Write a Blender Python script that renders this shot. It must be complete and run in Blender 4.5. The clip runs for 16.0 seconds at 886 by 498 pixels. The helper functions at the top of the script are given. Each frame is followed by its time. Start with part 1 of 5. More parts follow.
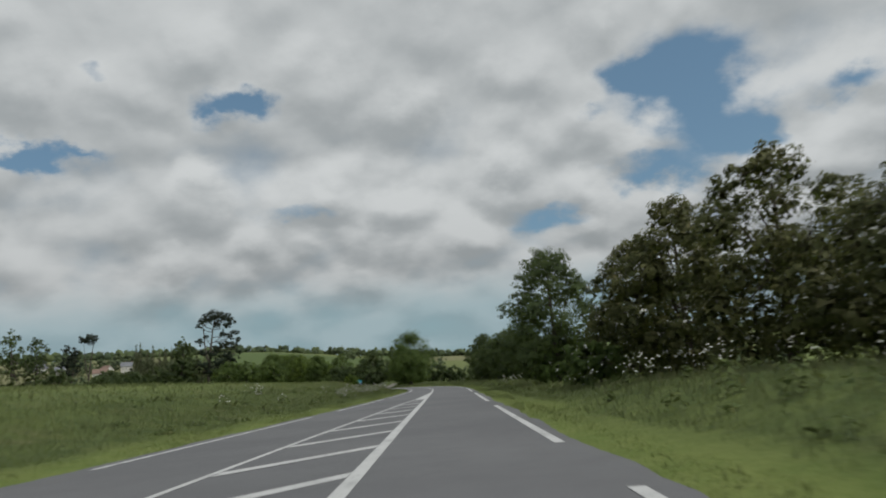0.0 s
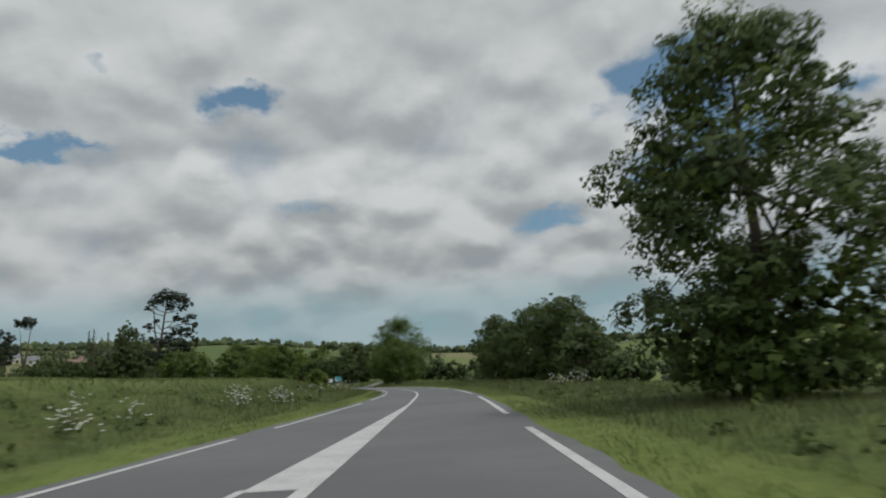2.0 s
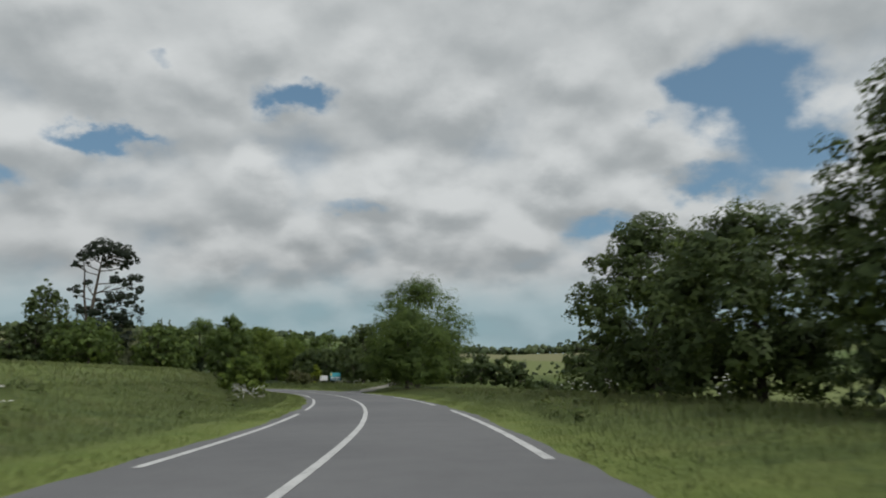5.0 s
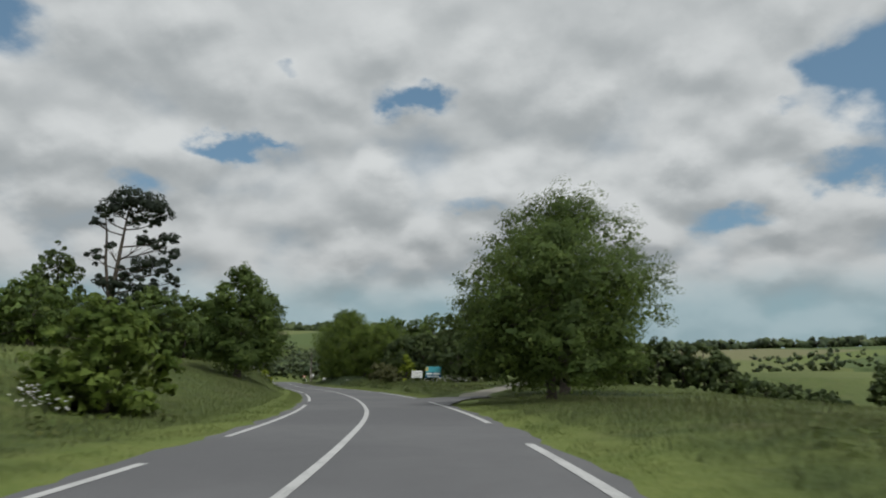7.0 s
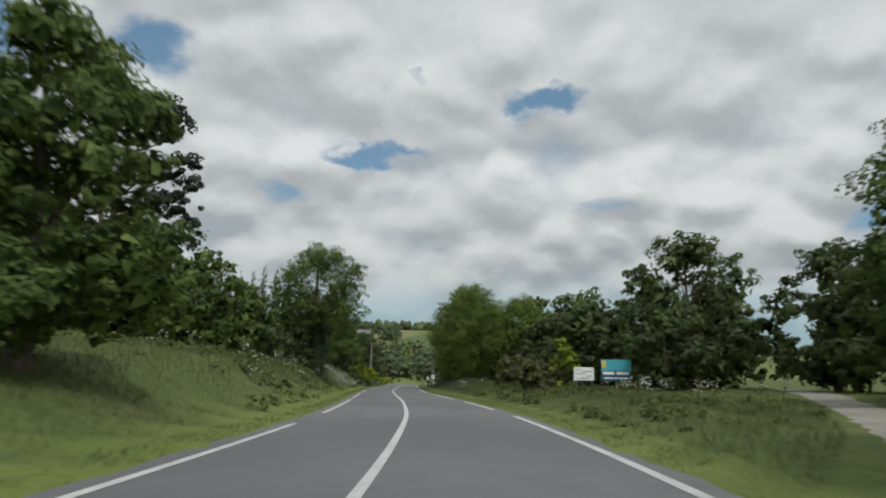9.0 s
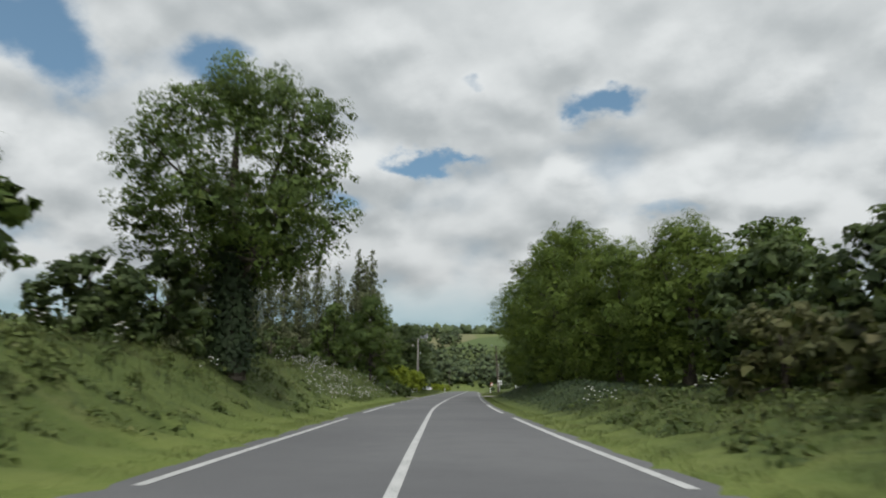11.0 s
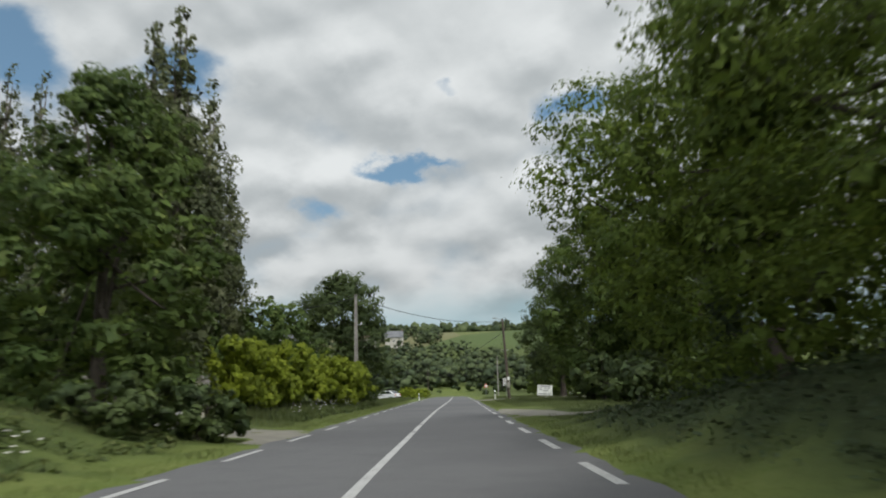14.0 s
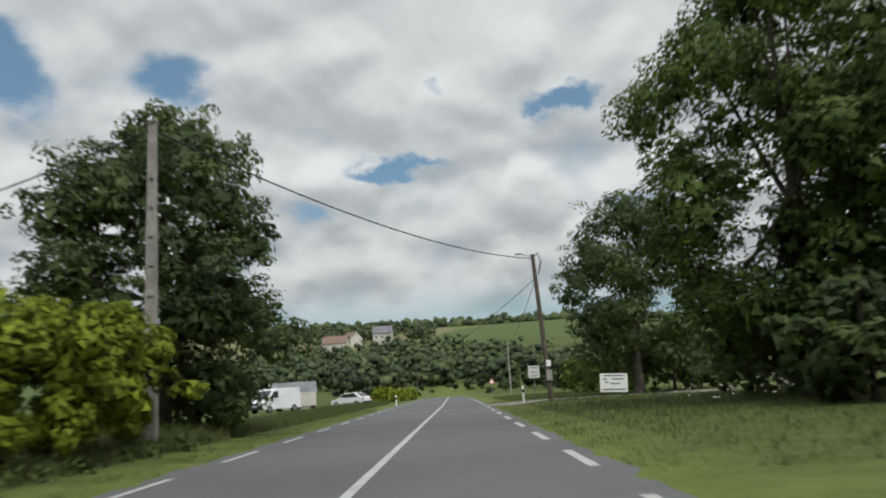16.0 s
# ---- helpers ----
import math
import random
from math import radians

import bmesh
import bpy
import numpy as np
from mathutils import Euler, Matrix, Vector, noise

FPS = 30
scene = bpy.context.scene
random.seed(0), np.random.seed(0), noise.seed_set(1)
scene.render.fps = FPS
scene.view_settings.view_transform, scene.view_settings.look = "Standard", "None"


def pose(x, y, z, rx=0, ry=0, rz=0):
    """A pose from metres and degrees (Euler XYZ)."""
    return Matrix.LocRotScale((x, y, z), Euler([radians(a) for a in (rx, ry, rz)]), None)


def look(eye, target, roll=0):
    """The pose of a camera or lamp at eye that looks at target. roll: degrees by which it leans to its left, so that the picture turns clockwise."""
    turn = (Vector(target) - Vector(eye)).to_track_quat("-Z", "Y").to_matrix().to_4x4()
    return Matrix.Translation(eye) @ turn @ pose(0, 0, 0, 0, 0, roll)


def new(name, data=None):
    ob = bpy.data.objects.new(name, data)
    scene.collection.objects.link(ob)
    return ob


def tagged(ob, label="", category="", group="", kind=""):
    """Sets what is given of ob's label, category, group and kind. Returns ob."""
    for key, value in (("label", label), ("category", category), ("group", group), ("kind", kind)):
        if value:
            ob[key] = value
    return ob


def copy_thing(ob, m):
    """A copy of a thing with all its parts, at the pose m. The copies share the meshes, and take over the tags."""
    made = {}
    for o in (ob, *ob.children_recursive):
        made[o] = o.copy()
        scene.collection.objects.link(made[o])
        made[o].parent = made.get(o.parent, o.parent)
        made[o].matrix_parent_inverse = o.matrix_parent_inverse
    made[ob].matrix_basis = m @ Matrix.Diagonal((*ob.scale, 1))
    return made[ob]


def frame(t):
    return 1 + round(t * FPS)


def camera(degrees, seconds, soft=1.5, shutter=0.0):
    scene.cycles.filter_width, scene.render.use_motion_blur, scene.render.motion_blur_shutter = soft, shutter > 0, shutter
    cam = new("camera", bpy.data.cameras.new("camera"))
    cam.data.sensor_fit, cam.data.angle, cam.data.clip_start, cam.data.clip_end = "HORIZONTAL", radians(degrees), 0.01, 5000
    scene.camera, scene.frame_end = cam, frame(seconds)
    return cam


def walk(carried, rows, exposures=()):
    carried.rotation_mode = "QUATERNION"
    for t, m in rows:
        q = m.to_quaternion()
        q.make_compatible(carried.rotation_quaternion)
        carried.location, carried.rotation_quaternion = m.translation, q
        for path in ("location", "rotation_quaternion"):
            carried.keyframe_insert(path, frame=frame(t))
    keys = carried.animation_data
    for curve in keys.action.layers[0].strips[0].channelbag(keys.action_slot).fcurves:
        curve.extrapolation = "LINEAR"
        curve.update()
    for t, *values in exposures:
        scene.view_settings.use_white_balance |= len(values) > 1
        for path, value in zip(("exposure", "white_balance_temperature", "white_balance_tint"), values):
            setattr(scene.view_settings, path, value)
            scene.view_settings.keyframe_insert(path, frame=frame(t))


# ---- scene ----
cam = camera(59.8, 16.0, soft=1.95, shutter=0.28)
# seconds, eye in metres, yaw, pitch, roll in degrees
ROWS = [
    (0.0, 0.000, 0.000, 1.126, -2.842, 9.570, 4.277),
    (0.5, 0.588, 9.155, 1.124, -2.796, 9.509, 4.338),
    (1.0, 1.146, 18.450, 1.125, -2.805, 9.436, 4.289),
    (1.5, 1.735, 27.882, 1.108, -2.826, 9.459, 4.029),
    (2.0, 2.298, 38.070, 1.127, -2.956, 9.414, 3.213),
    (2.5, 2.874, 48.322, 1.132, -3.008, 9.431, 2.185),
    (3.0, 3.488, 58.616, 1.131, -3.102, 9.436, 1.285),
    (3.5, 4.069, 68.536, 1.120, -2.510, 9.613, 1.092),
    (4.0, 4.523, 78.240, 1.120, -1.688, 9.763, 1.031),
    (4.5, 4.829, 87.877, 1.120, -0.805, 9.791, 0.839),
    (5.0, 4.976, 97.593, 1.120, 0.199, 9.688, 0.483),
    (5.5, 4.902, 107.534, 1.116, 1.637, 9.530, 0.141),
    (6.0, 4.327, 117.835, 1.121, 4.246, 9.494, 0.245),
    (6.5, 3.391, 128.305, 1.120, 6.498, 9.505, 0.060),
    (7.0, 1.986, 138.810, 1.130, 9.172, 9.583, -0.045),
    (7.5, 0.136, 149.059, 1.114, 11.890, 9.605, 0.051),
    (8.0, -2.124, 159.150, 1.123, 14.759, 9.663, -0.130),
    (8.5, -4.734, 168.582, 1.140, 17.044, 9.658, -0.444),
    (9.0, -7.670, 177.914, 1.120, 18.947, 9.729, -0.847),
    (9.5, -10.888, 187.197, 1.120, 20.539, 9.912, -1.058),
    (10.0, -14.350, 196.434, 1.120, 21.808, 10.069, -1.014),
    (10.5, -18.004, 205.632, 1.120, 22.773, 10.153, -0.765),
    (11.0, -21.801, 214.798, 1.120, 23.478, 10.175, -0.379),
    (11.5, -25.698, 223.936, 1.117, 23.996, 10.185, 0.068),
    (12.0, -29.617, 233.063, 1.117, 24.407, 10.266, 0.446),
    (12.5, -33.504, 242.184, 1.121, 24.018, 10.351, 1.031),
    (13.0, -37.319, 251.520, 1.120, 22.579, 10.426, 1.311),
    (13.5, -40.956, 260.834, 1.121, 22.233, 10.450, 1.650),
    (14.0, -44.546, 270.067, 1.122, 22.144, 10.489, 1.657),
    (14.5, -48.038, 279.087, 1.119, 22.109, 10.500, 1.870),
    (15.0, -51.441, 287.946, 1.118, 22.171, 10.488, 2.378),
    (15.5, -54.793, 296.669, 1.125, 22.064, 10.449, 2.839),
    (16.0, -58.271, 305.589, 1.119, 21.908, 10.418, 3.515),
]
walk(cam, [(t, pose(x, y, z, 90 + pitch, roll, yaw)) for t, x, y, z, yaw, pitch, roll in ROWS],
     exposures=[(0, -0.42), (2, -0.41), (3, -0.46), (5.4, -0.34), (6, -0.37), (7, -0.31), (7.8, -0.09), (8.2, -0.09), (8.6, -0.17), (9, -0.15), (11.4, -0.04), (12.5, -0.02), (16, -0.08)])

# ---------------------------------------------------------------- light
SUN_EL, SUN_AZ = 58.0, 128.0        # azimuth clockwise from +y
sun = bpy.data.lights.new("sun", "SUN")
sun.energy, sun.angle, sun.color = 2.1, radians(8), (1.0, 0.98, 0.94)
sun_ob = new("sun", sun)
sdir = Vector((math.sin(radians(SUN_AZ)) * math.cos(radians(SUN_EL)), math.cos(radians(SUN_AZ)) * math.cos(radians(SUN_EL)), math.sin(radians(SUN_EL))))
sun_ob.matrix_world = look(sdir * 100, (0, 0, 0))


class Nodes:
    """Short hand for building node trees."""
    def __init__(self, tree):
        self.tree = tree
        self.n, self.l = tree.nodes, tree.links

    def add(self, kind, **inputs):
        node = self.n.new(kind)
        for key, value in inputs.items():
            if key.startswith("_"):
                continue
            self.put(node, key, value)
        return node

    def put(self, node, key, value):
        sock = node.inputs[int(key[1:])] if key[0] == "i" and key[1:].isdigit() else node.inputs[key.replace("_", " ")]
        if isinstance(value, bpy.types.NodeSocket):
            self.l.new(value, sock)
        else:
            sock.default_value = value

    def math(self, op, a, b=0.0, c=0.0, clamp=False):
        node = self.n.new("ShaderNodeMath")
        node.operation, node.use_clamp = op, clamp
        for k, v in enumerate((a, b, c)):
            self.put(node, "i%d" % k, v)
        return node.outputs[0]

    def vec(self, op, a, b=(0, 0, 0)):
        node = self.n.new("ShaderNodeVectorMath")
        node.operation = op
        self.put(node, "i0", a)
        self.put(node, "i1", b)
        return node.outputs["Value"] if op in ("DOT_PRODUCT", "LENGTH", "DISTANCE") else node.outputs[0]

    def noise(self, vector, scale, detail=4.0, rough=0.55, distortion=0.0, dims="3D"):
        node = self.n.new("ShaderNodeTexNoise")
        node.noise_dimensions = dims
        self.l.new(vector, node.inputs["Vector"])
        for key, value in (("Scale", scale), ("Detail", detail), ("Roughness", rough), ("Distortion", distortion)):
            node.inputs[key].default_value = value
        return node.outputs["Fac"]

    def smooth(self, x, lo, hi, a=0.0, b=1.0):
        node = self.n.new("ShaderNodeMapRange")
        node.interpolation_type = "SMOOTHSTEP"
        for key, value in (("Value", x), ("From Min", lo), ("From Max", hi), ("To Min", a), ("To Max", b)):
            self.put(node, key, value)
        return node.outputs[0]

    def mix(self, f, a, b, mode="MIX"):
        node = self.n.new("ShaderNodeMix")
        node.data_type, node.blend_type = "RGBA", mode
        self.put(node, "i0", f)
        self.put(node, "i6", a)
        self.put(node, "i7", b)
        return node.outputs[2]

    def xyz(self, x, y, z):
        node = self.n.new("ShaderNodeCombineXYZ")
        for k, v in enumerate((x, y, z)):
            self.put(node, "i%d" % k, v)
        return node.outputs[0]


def rgb(r, g, b):
    return (r, g, b, 1.0)


# blue openings in the cloud deck: azimuth and elevation of the middle, half width and half height in degrees, depth
HOLES = (
    (22.6, 19.0, 4.2, 4.0, 1.25),
    (18.6, 20.6, 2.6, 1.2, 0.8),
    (25.4, 14.6, 2.6, 1.6, 0.7),
    (19.6, 13.6, 2.8, 0.9, 0.75),
    (14.9, 18.4, 1.4, 0.5, 0.5),
    (33.5, 17.0, 2.6, 1.0, 0.8),
    (12.4, 11.4, 2.6, 0.7, 0.6),
    (-10.8, 20.6, 2.1, 0.95, 1.15),
    (-20.4, 21.8, 1.5, 0.6, 0.62),
    (-25.4, 16.6, 2.8, 0.6, 0.85),
    (-21.4, 17.0, 1.8, 0.4, 0.55),
    (-41.2, 22.8, 2.8, 1.2, 0.8),
    (-52.8, 22.4, 4.4, 2.6, 1.2),
    (-31.5, 13.4, 2.2, 0.8, 0.55),
    (-6.4, 12.6, 2.4, 0.6, 0.45),
)


def build_sky():
    world = bpy.data.worlds.new("sky")
    scene.world = world
    world.use_nodes = True
    k = Nodes(world.node_tree)
    k.n.clear()
    d = k.vec("NORMALIZE", k.n.new("ShaderNodeTexCoord").outputs["Generated"])
    sep = k.add("ShaderNodeSeparateXYZ", i0=d)
    x, y, z = sep.outputs
    az = k.math("MULTIPLY", k.math("ARCTAN2", x, y), 180 / math.pi)
    el = k.math("MULTIPLY", k.math("ARCSINE", z), 180 / math.pi)
    up = k.math("MAXIMUM", z, 0.0)

    def deck(lift):
        """Place on the cloud layer, a little higher up the sky by lift."""
        r = k.math("ADD", up, 0.46 + lift)
        return k.xyz(k.math("DIVIDE", x, r), k.math("DIVIDE", y, r), 4.2)

    def puffs(v, scale):
        """Rounded cloud heads."""
        stir = k.vec("MULTIPLY", k.vec("SUBTRACT", k.n.new("ShaderNodeTexNoise").outputs["Color"], (0.5, 0.5, 0.5)), (0.16, 0.16, 0.0))
        node = stir.node.inputs[0].links[0].from_node.inputs[0].links[0].from_node
        node.inputs["Scale"].default_value, node.inputs["Detail"].default_value, node.inputs["Roughness"].default_value = 7.0, 6.0, 0.55
        k.l.new(v, node.inputs["Vector"])
        cell = k.n.new("ShaderNodeTexVoronoi")
        cell.feature = "SMOOTH_F1"
        cell.inputs["Scale"].default_value, cell.inputs["Smoothness"].default_value = scale, 0.55
        k.l.new(k.vec("ADD", v, stir), cell.inputs["Vector"])
        return k.math("SUBTRACT", 1.0, cell.outputs["Distance"])

    sky = k.n.new("ShaderNodeTexSky")
    sky.sky_type, sky.sun_disc = "NISHITA", False
    sky.sun_elevation, sky.sun_rotation = radians(SUN_EL), radians(SUN_AZ)
    blue = k.mix(0.35, k.mix(1.0, sky.outputs[0], rgb(0.098, 0.112, 0.112), "MULTIPLY"), rgb(0.20, 0.35, 0.47))
    here, above = deck(0.0), deck(0.03)
    lumps, lumps_up = k.noise(here, 5.2, 6, 0.44), k.noise(above, 5.2, 6, 0.44)
    heads, heads_up = puffs(here, 8.5), puffs(above, 8.5)
    broad = k.noise(k.vec("ADD", here, (3, 1, 5)), 2.4, 3, 0.5)
    # ragged openings
    wob = k.math("SUBTRACT", k.noise(here, 9.0, 6, 0.55), 0.5)
    wob2 = k.math("SUBTRACT", k.noise(k.vec("ADD", here, (7, 3, 0)), 9.0, 6, 0.55), 0.5)
    azw = k.math("MULTIPLY_ADD", wob, 9.0, az)
    elw = k.math("MULTIPLY_ADD", wob2, 5.4, el)
    cover = k.math("MULTIPLY_ADD", k.math("SUBTRACT", lumps, 0.5), 1.1, 0.82)
    cover = k.math("MULTIPLY_ADD", k.math("SUBTRACT", heads, 0.6), 0.4, cover)
    cover = k.math("MULTIPLY_ADD", k.math("SUBTRACT", broad, 0.5), 0.5, cover)
    cover = k.math("SUBTRACT", cover, k.smooth(el, 15.0, 7.0, 0.0, 0.22))
    for ha, he, wa, we, deep in HOLES:
        r2 = k.math("ADD", k.math("POWER", k.math("ABSOLUTE", k.math("DIVIDE", k.math("SUBTRACT", azw, ha), wa)), 2.0),
                    k.math("POWER", k.math("ABSOLUTE", k.math("DIVIDE", k.math("SUBTRACT", elw, he), we)), 2.0))
        cover = k.math("SUBTRACT", cover, k.math("MULTIPLY", k.math("EXPONENT", k.math("MULTIPLY", r2, -0.8)), deep))
    mask = k.smooth(cover, -0.08, 0.62)
    # tone of the clouds: bright heads over grey bases
    relief = k.math("MULTIPLY_ADD", k.math("SUBTRACT", heads, heads_up), 1.15, k.math("MULTIPLY", k.math("SUBTRACT", lumps, lumps_up), 1.7))
    relief = k.math("MULTIPLY", relief, k.smooth(el, 26.0, 14.0, 0.75, 1.15))
    tone = k.math("MULTIPLY_ADD", k.math("SUBTRACT", broad, 0.5), 0.7, k.math("ADD", relief, 0.5))
    tone = k.math("ADD", tone, k.smooth(cover, 0.80, 0.40, 0.0, 0.12))
    cloud = k.mix(k.smooth(tone, -0.05, 1.1), rgb(0.45, 0.48, 0.495), rgb(0.81, 0.83, 0.835))
    # brighter towards the sun, which is behind thin cloud
    glow = k.smooth(k.vec("DOT_PRODUCT", d, tuple(sdir)), 0.2, 1.0, 1.0, 2.2)
    cloud = k.mix(1.0, cloud, k.xyz(glow, glow, glow), "MULTIPLY")
    veil = k.smooth(el, 6.0, 16.0, 0.84, 1.0)
    cloud = k.mix(1.0, cloud, k.xyz(k.math("MULTIPLY", veil, 0.985), veil, veil), "MULTIPLY")
    full = k.mix(mask, blue, cloud)
    low = k.smooth(k.math("MULTIPLY_ADD", wob2, 2.0, el), 8.5, 4.6)
    full = k.mix(k.math("MULTIPLY", low, 0.66), full, rgb(0.32, 0.50, 0.56))
    bg = k.add("ShaderNodeBackground", Color=full, Strength=1.0)
    out = k.n.new("ShaderNodeOutputWorld")
    k.l.new(bg.outputs[0], out.inputs[0])


build_sky()

# ---------------------------------------------------------------- materials


def material(name):
    mat = bpy.data.materials.new(name)
    mat.use_nodes = True
    k = Nodes(mat.node_tree)
    k.n.clear()
    return mat, k


def finish(k, shader, bump=None, strength=0.3, distance=0.02):
    out = k.n.new("ShaderNodeOutputMaterial")
    if bump is not None:
        b = k.add("ShaderNodeBump", Height=bump, Strength=strength, Distance=distance)
        for node in k.n:
            if node.bl_idname == "ShaderNodeBsdfPrincipled":
                k.l.new(b.outputs[0], node.inputs["Normal"])
    k.l.new(shader, out.inputs[0])


def simple(name, c1, c2, scale=3.0, rough=0.7, metal=0.0, bump=0.2, distance=0.01, spec=0.3):
    """Two-scale mottled surface in object coordinates."""
    mat, k = material(name)
    co = k.n.new("ShaderNodeTexCoord").outputs["Object"]
    big, small = k.noise(co, scale, 3), k.noise(co, scale * 14, 4, 0.65)
    f = k.math("MULTIPLY_ADD", small, 0.45, k.math("MULTIPLY", big, 0.55))
    col = k.mix(k.smooth(f, 0.35, 0.65), rgb(*c1), rgb(*c2))
    p = k.add("ShaderNodeBsdfPrincipled", Base_Color=col, Roughness=k.smooth(small, 0.3, 0.7, rough - 0.08, rough + 0.08), Metallic=metal, Specular_IOR_Level=spec)
    finish(k, p.outputs[0], small, bump, distance)
    return mat


def leaf_material(name, dark, light, tip, through_amount=0.28, cell=11.0, patch=0.55, sward=False):
    """Foliage: each leaf its own tint, clumps differ, light passes through."""
    mat, k = material(name)
    geo = k.n.new("ShaderNodeNewGeometry")
    co = k.n.new("ShaderNodeTexCoord").outputs["Object"]
    clump = k.noise(co, patch, 3)
    rnd = geo.outputs["Random Per Island"]
    col = k.mix(k.smooth(k.math("MULTIPLY_ADD", rnd, 0.15, k.math("MULTIPLY", clump, 0.85)), 0.30 if sward else 0.37, 0.70 if sward else 0.66), rgb(*dark), rgb(*light))
    col = k.mix(k.smooth(rnd, 0.88, 1.0, 0.0, 0.6), col, rgb(*tip))
    cells = k.n.new("ShaderNodeTexVoronoi")
    cells.inputs["Scale"].default_value = cell
    k.l.new(co, cells.inputs["Vector"])
    shade = k.smooth(k.add("ShaderNodeSeparateColor", Color=cells.outputs["Color"]).outputs[0], 0.0, 1.0, 0.92 if sward else 0.84, 1.08 if sward else 1.16)
    col = k.mix(1.0, col, k.xyz(shade, shade, shade), "MULTIPLY")
    p = k.add("ShaderNodeBsdfPrincipled", Base_Color=col, Roughness=0.62, Specular_IOR_Level=0.25)
    t = k.add("ShaderNodeBsdfTranslucent", Color=k.mix(0.5, col, rgb(0.26, 0.33, 0.05)))
    m = k.add("ShaderNodeMixShader", i0=through_amount, i1=p.outputs[0], i2=t.outputs[0])
    # blades and leaves stand so dense that they take light as the sward or the spray does
    own = k.vec("MULTIPLY", geo.outputs["Normal"], (0.25, 0.25, 0.25) if sward else (0.22, 0.22, 0.22))
    if sward:
        mass = (0, 0, 1)
    else:
        bend = k.n.new("ShaderNodeAttribute")
        bend.attribute_name = "bend"
        turned = k.n.new("ShaderNodeVectorTransform")
        turned.vector_type, turned.convert_from, turned.convert_to = "VECTOR", "OBJECT", "WORLD"
        k.l.new(bend.outputs["Vector"], turned.inputs[0])
        mass = turned.outputs[0]
    facing = k.vec("NORMALIZE", k.vec("ADD", own, mass))
    for node in (p, t):
        k.l.new(facing, node.inputs["Normal"])
    finish(k, m.outputs[0])
    return mat


MAT = {}
MAT["leaf_oak"] = leaf_material("leaf_oak", (0.066, 0.110, 0.030), (0.160, 0.230, 0.060), (0.24, 0.29, 0.075), 0.54)
MAT["leaf_dark"] = leaf_material("leaf_dark", (0.050, 0.078, 0.032), (0.118, 0.162, 0.055), (0.165, 0.205, 0.075), 0.48)
MAT["leaf_fresh"] = leaf_material("leaf_fresh", (0.088, 0.142, 0.026), (0.215, 0.290, 0.056), (0.25, 0.32, 0.065), 0.56)
MAT["leaf_haw"] = leaf_material("leaf_haw", (0.065, 0.075, 0.028), (0.14, 0.14, 0.053), (0.21, 0.18, 0.085), 0.4)
MAT["leaf_poplar"] = leaf_material("leaf_poplar", (0.105, 0.125, 0.066), (0.225, 0.240, 0.130), (0.30, 0.31, 0.19), 0.48)
MAT["leaf_pine"] = leaf_material("leaf_pine", (0.012, 0.021, 0.012), (0.026, 0.038, 0.022), (0.04, 0.05, 0.03), 0.1)
MAT["leaf_yellow"] = leaf_material("leaf_yellow", (0.21, 0.27, 0.026), (0.33, 0.40, 0.036), (0.40, 0.45, 0.05), 0.5)
# distance haze is put into this bluer far foliage colour
MAT["leaf_far"] = leaf_material("leaf_far", (0.050, 0.076, 0.036), (0.115, 0.150, 0.058), (0.14, 0.17, 0.065), 0.24, 1.6, 0.085)
MAT["weed"] = leaf_material("weed", (0.058, 0.086, 0.024), (0.115, 0.145, 0.041), (0.16, 0.16, 0.058), 0.42)
# trunk ivy, and the dark undergrowth that paints in shade under the trees
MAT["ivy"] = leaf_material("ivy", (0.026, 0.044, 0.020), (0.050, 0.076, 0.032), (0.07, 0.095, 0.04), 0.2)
MAT["bark"] = simple("bark", (0.045, 0.036, 0.028), (0.12, 0.10, 0.08), 2.0, 0.9, bump=0.8, distance=0.03)
MAT["bark_pale"] = simple("bark_pale", (0.10, 0.085, 0.07), (0.20, 0.17, 0.14), 2.0, 0.9, bump=0.6, distance=0.02)
MAT["white_paint"] = simple("white_paint", (0.72, 0.72, 0.69), (0.82, 0.82, 0.80), 2.5, 0.5)
MAT["cream"] = simple("cream", (0.50, 0.46, 0.36), (0.66, 0.62, 0.50), 2.5, 0.85)
MAT["galv"] = simple("galv", (0.28, 0.29, 0.30), (0.42, 0.43, 0.44), 5, 0.45, 0.8)
MAT["concrete"] = simple("concrete", (0.20, 0.185, 0.165), (0.36, 0.34, 0.31), 1.5, 0.9, bump=0.4)
MAT["black"] = simple("black", (0.012, 0.012, 0.013), (0.03, 0.03, 0.03), 4, 0.5)
MAT["petal"] = simple("petal", (0.45, 0.45, 0.40), (0.66, 0.66, 0.60), 2, 0.8, bump=0.0)


def road_material():
    mat, k = material("asphalt")
    co = k.n.new("ShaderNodeTexCoord").outputs["Object"]
    big, mid, grain = k.noise(co, 0.12, 4), k.noise(co, 1.3, 4, 0.6), k.noise(co, 70, 2, 0.7)
    col = k.mix(k.smooth(big, 0.35, 0.65), rgb(0.086, 0.086, 0.090), rgb(0.112, 0.112, 0.115))
    col = k.mix(k.smooth(mid, 0.4, 0.75, 0.0, 0.4), col, rgb(0.075, 0.075, 0.078))
    col = k.mix(k.smooth(grain, 0.45, 0.75, 0.0, 0.5), col, rgb(0.165, 0.165, 0.162))
    p = k.add("ShaderNodeBsdfPrincipled", Base_Color=col, Roughness=0.82, Specular_IOR_Level=0.3)
    finish(k, p.outputs[0], grain, 0.5, 0.006)
    return mat


